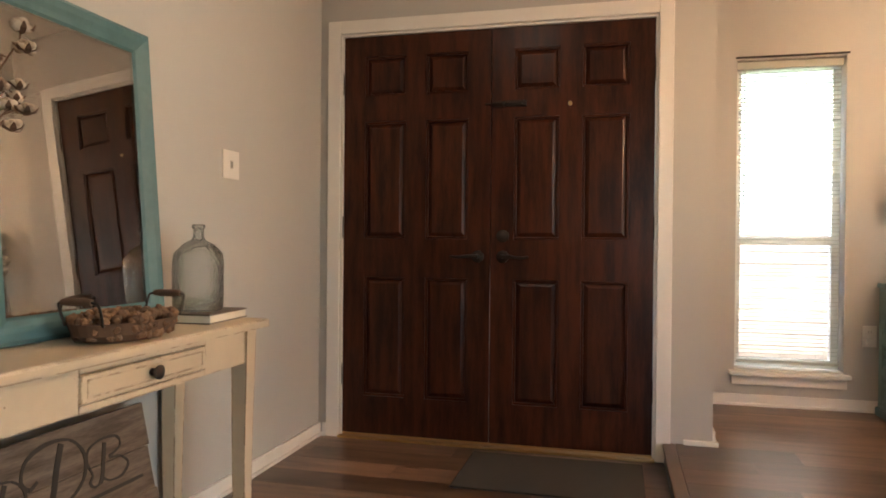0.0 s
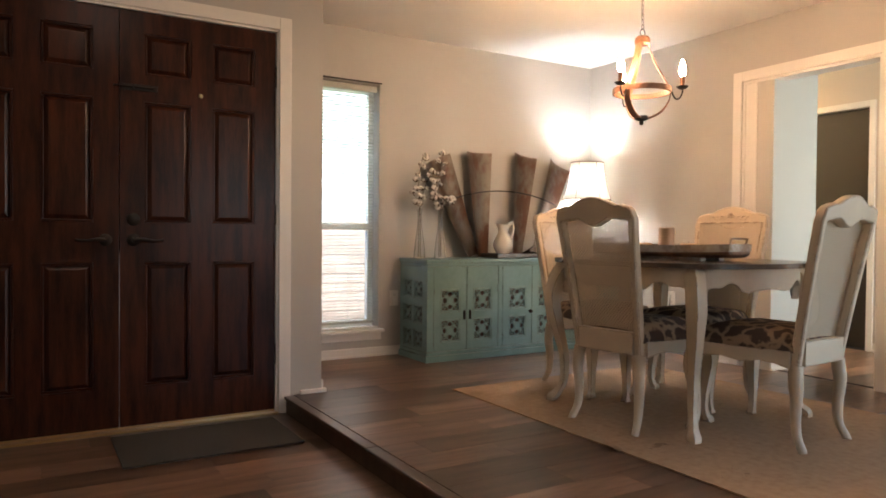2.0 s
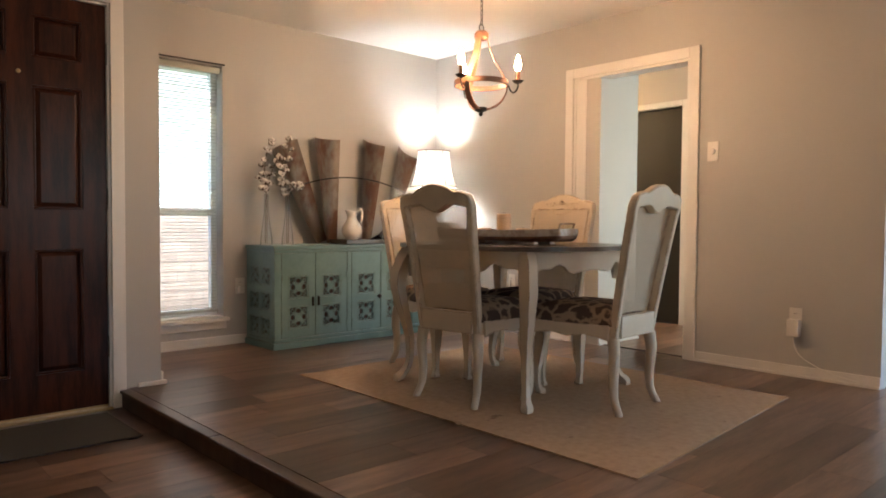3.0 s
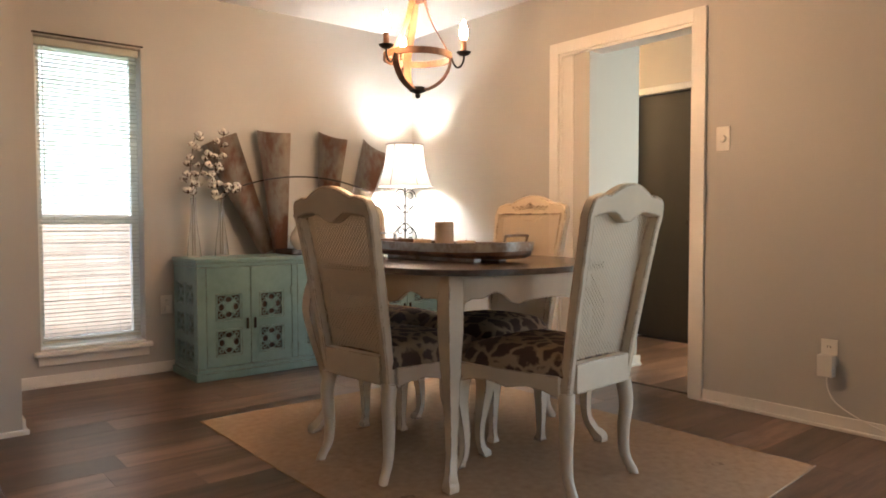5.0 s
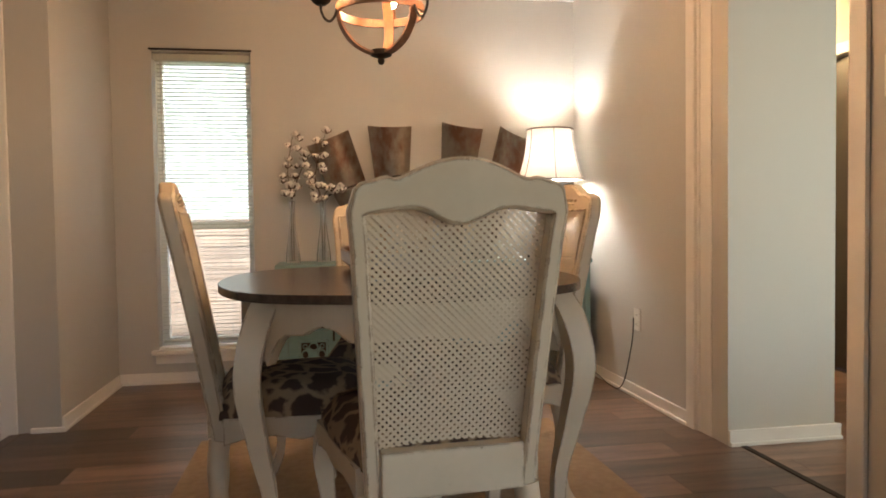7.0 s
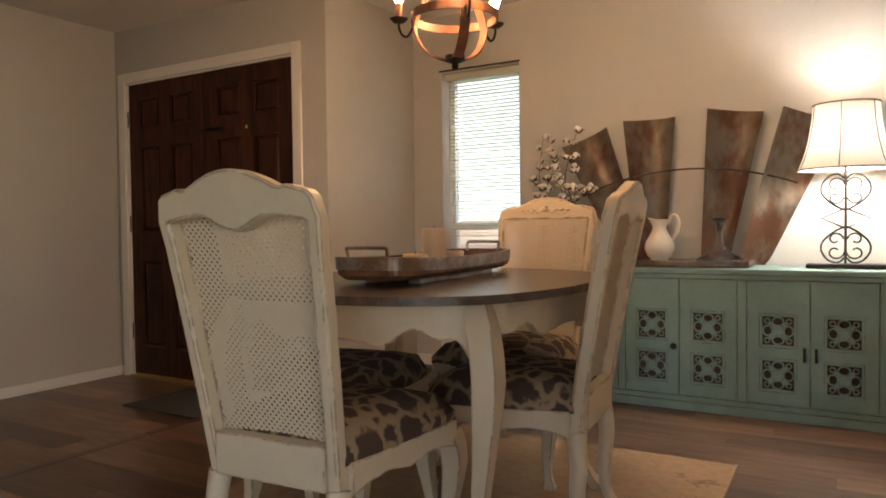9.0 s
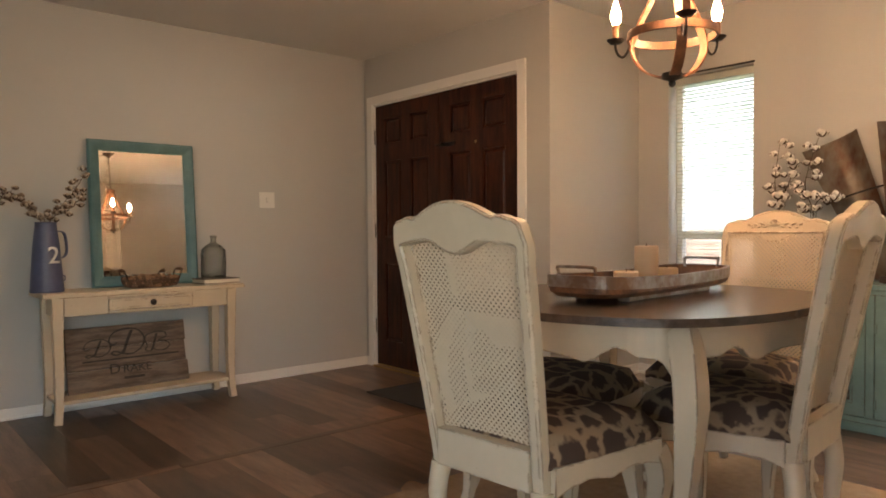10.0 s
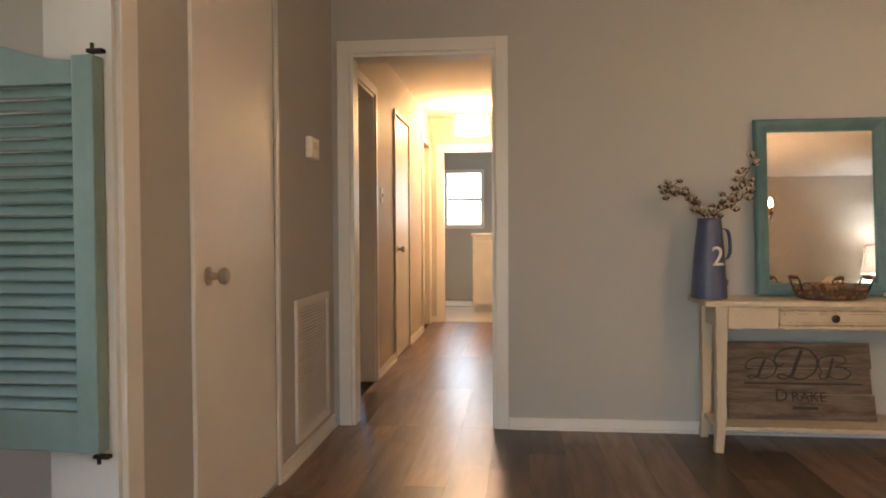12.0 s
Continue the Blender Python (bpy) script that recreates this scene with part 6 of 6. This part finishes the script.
def saloon_door():
    t = thing("saloon_door", "sage green louvred saloon door swung open on its jamb", "door", pose(0.942, YS - 0.016, 0.525) @ pose(0, 0, 0, 0, 0, -92))
    # local: x along the leaf from the hinge, z up, y thickness
    W, Hh, st = 0.50, 0.985, 0.058
    part("hinge_stile", B(0, -0.022, 0, st, 0.022, Hh, 0.004), SAGE, t)
    part("lock_stile", B(W - st, -0.022, 0, W, 0.022, Hh + 0.06, 0.004), SAGE, t)
    part("bottom_rail", B(st, -0.015, 0.0, W - st, 0.015, 0.10, 0.003), SAGE, t)
    up = []
    for i in range(17):
        u = i / 16
        up.append((st + (W - 2 * st) * u, Hh - 0.012 + 0.055 * (0.5 - 0.5 * math.cos(math.pi * min(1, u * 1.35)))))
    bm = slab(bmesh.new(), [(st, Hh - 0.068), (W - st, Hh - 0.068)] + up[::-1], -0.015, 0.015)
    bmesh.ops.transform(bm, matrix=XZ, verts=bm.verts)
    part("top_rail", bm, SAGE, t, "gently curved top rail")
    first = None
    z = 0.118
    while z < Hh - 0.075:
        if first is None:
            first = part("louvre", B(st - 0.004, -0.019, -0.0035, W - st + 0.004, 0.019, 0.0035, 0.002, m=pose(0, 0, 0, -50)), SAGE, t)
            o = first
        else:
            o = new("louvre", first.data)
            o.parent = t
        o.location = (0, 0, z)
        z += 0.0325
    for z in (-0.012, Hh + 0.012):
        h = part("pivot_hinge", B(-0.016, -0.010, z - 0.005, 0.026, 0.010, z + 0.005, 0.002), IRON, t, "dark pivot hinge")
        part("pin", sweep(bmesh.new(), [(0.015, 0, z - 0.02), (0.015, 0, z + 0.02)], 0.005, 8), IRON, h)


saloon_door()


# ---- lamps of the ceiling ----
def recessed(x, y):
    t = thing("recessed_light", "lit round recessed ceiling light", "ceiling light", pose(x, y, H))
    part("trim_ring", lathe(bmesh.new(), [(0.062, -0.001), (0.088, -0.001), (0.086, -0.008), (0.062, -0.010), (0.062, -0.001)], 32), TRIM, t, smooth=True)
    part("lens", lathe(bmesh.new(), [(0, -0.004), (0.0615, -0.004), (0.0615, -0.001), (0, -0.001)], 32), CANGLOW, t, "glowing lens")


recessed(-0.30, 2.20)


def drum_light(x, y, r, h, material, label):
    t = thing("drum_ceiling_light", label, "ceiling light", pose(x, y, H))
    part("canopy", lathe(bmesh.new(), [(0, -0.001), (0.07, -0.001), (0.07, -0.02), (0, -0.02)], 24), TRIM, t)
    part("stem", sweep(bmesh.new(), [(0, 0, -0.02), (0, 0, -0.12)], 0.008, 8), NICKEL, t)
    part("drum_shade", lathe(bmesh.new(), [(0, -0.12), (r, -0.12), (r, -0.12 - h), (0, -0.12 - h)], 36), material, t, "glowing drum shade", True)
    part("band", lathe(bmesh.new(), [(r + 0.001, -0.118), (r + 0.004, -0.118), (r + 0.004, -0.130), (r + 0.001, -0.130), (r + 0.001, -0.118)], 36), NICKEL, t)


drum_light(-4.9, -0.165, 0.18, 0.19, DRUMGLOW, "lit drum ceiling light in the hallway")
drum_light(4.5, 4.5, 0.15, 0.12, KITGLOW, "lit drum ceiling light in the passage")
setting("trim_attic_hatch", B(-2.3, -0.35, H - 0.02, -1.62, 0.2, H - 0.001, 0.003), TRIM, "white attic hatch in the hallway ceiling", "attic hatch")


# ---- bathroom at the end of the hall ----
def bath_vanity():
    t = thing("vanity_cabinet", "cream bathroom vanity cabinet seen through the doorway", "vanity")
    part("body", B(-7.25, -0.27, 0.09, -6.65, 0.9, 1.02, 0.004), VANITY, t)
    part("toe_kick", B(-7.25, -0.25, 0.0, -6.70, 0.9, 0.089), VANITY, t)
    part("countertop", B(-7.27, -0.29, 1.021, -6.63, 0.92, 1.055, 0.006), PORCELAIN, t)
    d = part("cabinet_door", B(-6.649, -0.24, 0.12, -6.632, 0.3, 0.95, 0.004), VANITY, t)
    part("knob", lathe(bmesh.new(), [(0, 0), (0.012, 0), (0.016, 0.02), (0, 0.024)], 12, m=pose(-6.632, 0.06, 0.88, 0, 90)), NICKEL, d)


bath_vanity()


def bath_window(name, y0, y1):
    w = thing(name, "bright frosted bathroom window with white trim", "window", kind="structure")
    bm = bmesh.new()
    for a, b, c, d in ((y0 - 0.05, 1.125, y1 + 0.05, 1.185), (y0 - 0.05, 1.99, y1 + 0.05, 2.04), (y0 - 0.05, 1.185, y0, 1.99), (y1, 1.185, y1 + 0.05, 1.99)):
        box(bm, -8.299, a, b, -8.28, c, d, 0.003)
    part("window_frame", bm, TRIM, w)
    part("meeting_rail", B(-8.39, y0, 1.56, -8.36, y1, 1.60), VINYL, w)
    p = part("pane", B(-8.38, y0, 1.185, -8.376, y1, 1.99), PANE, w)
    p.visible_shadow = False


bath_window("window_2", -0.77, -0.24)
bath_window("window_3", 0.06, 0.55)
tagged(part("bath_mat", B(-7.9, -0.9, 0.006, -7.3, -0.35, 0.022, 0.006), COTTON), "white bath mat on the bathroom floor", "bath mat")
setting("floor_bath", B(-8.3, -1.4, -0.05, -5.701, 1.2, 0.004), TILE, "pale bathroom floor", "floor")

# ---- floors, laid in planks ----
FULL = {}


def planks(parent, x0, x1, y0, y1, z, seed):
    """Planks along x, staggered, with tiny gaps."""
    rnd = random.Random(seed)
    pw, pl = 0.178, 1.21
    rows = math.ceil((y1 - y0) / pw - 1e-6)
    for r in range(rows):
        a, b = y0 + r * pw, min(y0 + (r + 1) * pw, y1)
        if b - a < 0.01:
            continue
        x = x0 - rnd.uniform(0, pl)
        while x < x1:
            xa, xb = max(x, x0), min(x + pl, x1)
            if xb - xa > 0.02:
                key = (round(xb - xa, 3), round(b - a, 3))
                if key not in FULL:
                    g = 0.0006
                    l, w = key
                    bm = bmesh.new()
                    lo = [bm.verts.new((p, q, -0.012)) for p, q in ((g, g), (l - g, g), (l - g, w - g), (g, w - g))]
                    hi = [bm.verts.new((p, q, 0)) for p, q in ((g, g), (l - g, g), (l - g, w - g), (g, w - g))]
                    for k in range(4):
                        bm.faces.new((lo[k], lo[(k + 1) % 4], hi[(k + 1) % 4], hi[k]))
                    bm.faces.new(hi)
                    o = part("plank", bm, PLANK, parent)
                    FULL[key] = o.data
                else:
                    o = new("plank", FULL[key])
                    o.parent = parent
                o.location = (xa, a, z)
            x += pl


fe = setting("floor_entry", B(XL, YS, -0.05, XS - 0.012, YD, -0.009), SUBFLOOR, "brown wood-look plank floor of the entry", "floor")
planks(fe, XL, XS - 0.012, YS, YD, 0.0, 1)
fh = setting("floor_hall", B(-5.7, YS - T, -0.05, XL, HN, -0.009), SUBFLOOR, "brown wood-look plank floor of the hallway", "floor")
planks(fh, -5.7, XL, YS, HN, 0.0, 2)
setting("floor_bedroom", B(-5.7, -1.9, -0.05, XL, YS - T, -0.002), PLANK, "dark plank floor behind the hallway door", "floor")
fd = setting("floor_dining", B(XS, YS, -0.05, XR + 0.06, YD, S - 0.009), SUBFLOOR, "raised brown wood-look plank floor of the dining area", "floor")
setting("floor_dining_bay", B(XP, YD, -0.05, XR + 0.06, YW, S - 0.009), SUBFLOOR, "raised plank floor by the window", "floor")
planks(fd, XS + 0.035, XR + 0.05, YS, YD, S, 3)
planks(fd, XP, XR + 0.05, YD, YW, S, 4)
setting("floor_living", B(3.0, -3.6, -0.05, 6.6, YS, S - 0.002), PLANK, "plank floor of the living room", "floor")
fk = setting("floor_passage", B(XR + 0.06, YS, -0.05, 6.6, 5.4, S - 0.009), SUBFLOOR, "plank floor of the kitchen passage", "floor")
planks(fk, XR + 0.075, 4.95, 0.95, 5.4, S, 5)
planks(fk, XR + 0.075, 6.6, YS, 0.95, S, 6)
setting("floor_utility", B(0.4, -2.6, -0.05, 3.2, YS, S - 0.002), PLANK, "plank floor beyond the saloon doors", "floor")
setting("trim_threshold_strip", B(XR + 0.05, OY0 + 0.02, S - 0.008, XR + 0.075, OY1 - 0.02, S + 0.004, 0.002), SUBFLOOR, "dark floor joint strip in the opening", "threshold")
for k in range(4):
    y0, y1 = YS + k * (YD - YS) / 4, YS + (k + 1) * (YD - YS) / 4
    nose = setting("trim_step_nosing", B(0.0005, -0.0345, -0.018, y1 - y0 - 0.0005, 0.022, 0.0, 0.006), PLANK, "brown wooden nosing board along the step", "step nosing")
    nose.matrix_basis = pose(XS, y0, S, 0, 0, 90)
setting("trim_step_riser", B(XS - 0.0115, YS, 0.001, XS - 0.0005, YD - 0.001, S - 0.0185), PLANK, "brown wooden riser of the single step", "step riser")


# ---- low brick wall outside the window ----
def brick_wall():
    w = setting("brick_wall_outside", B(-0.6, 5.06, -0.3, 3.4, 5.2, 1.07), MORTAR, "low pale brick wall outside the window", "brick wall")
    bm = B(-0.0985, -0.0015, -0.0340, 0.0985, 0.0, 0.0340, 0.0004)
    first = part("brick", bm, BRICK, w)
    k = 0
    for r in range(13):
        z = 0.10 + r * 0.0745
        for c in range(13):
            x = 0.05 + c * 0.205 + (0.1025 if r % 2 else 0)
            o = first if k == 0 else new("brick", first.data)
            o.parent = w
            o.location = (x, 5.0592 + 0.0003 * math.sin(k * 12.9), z)
            k += 1


brick_wall()
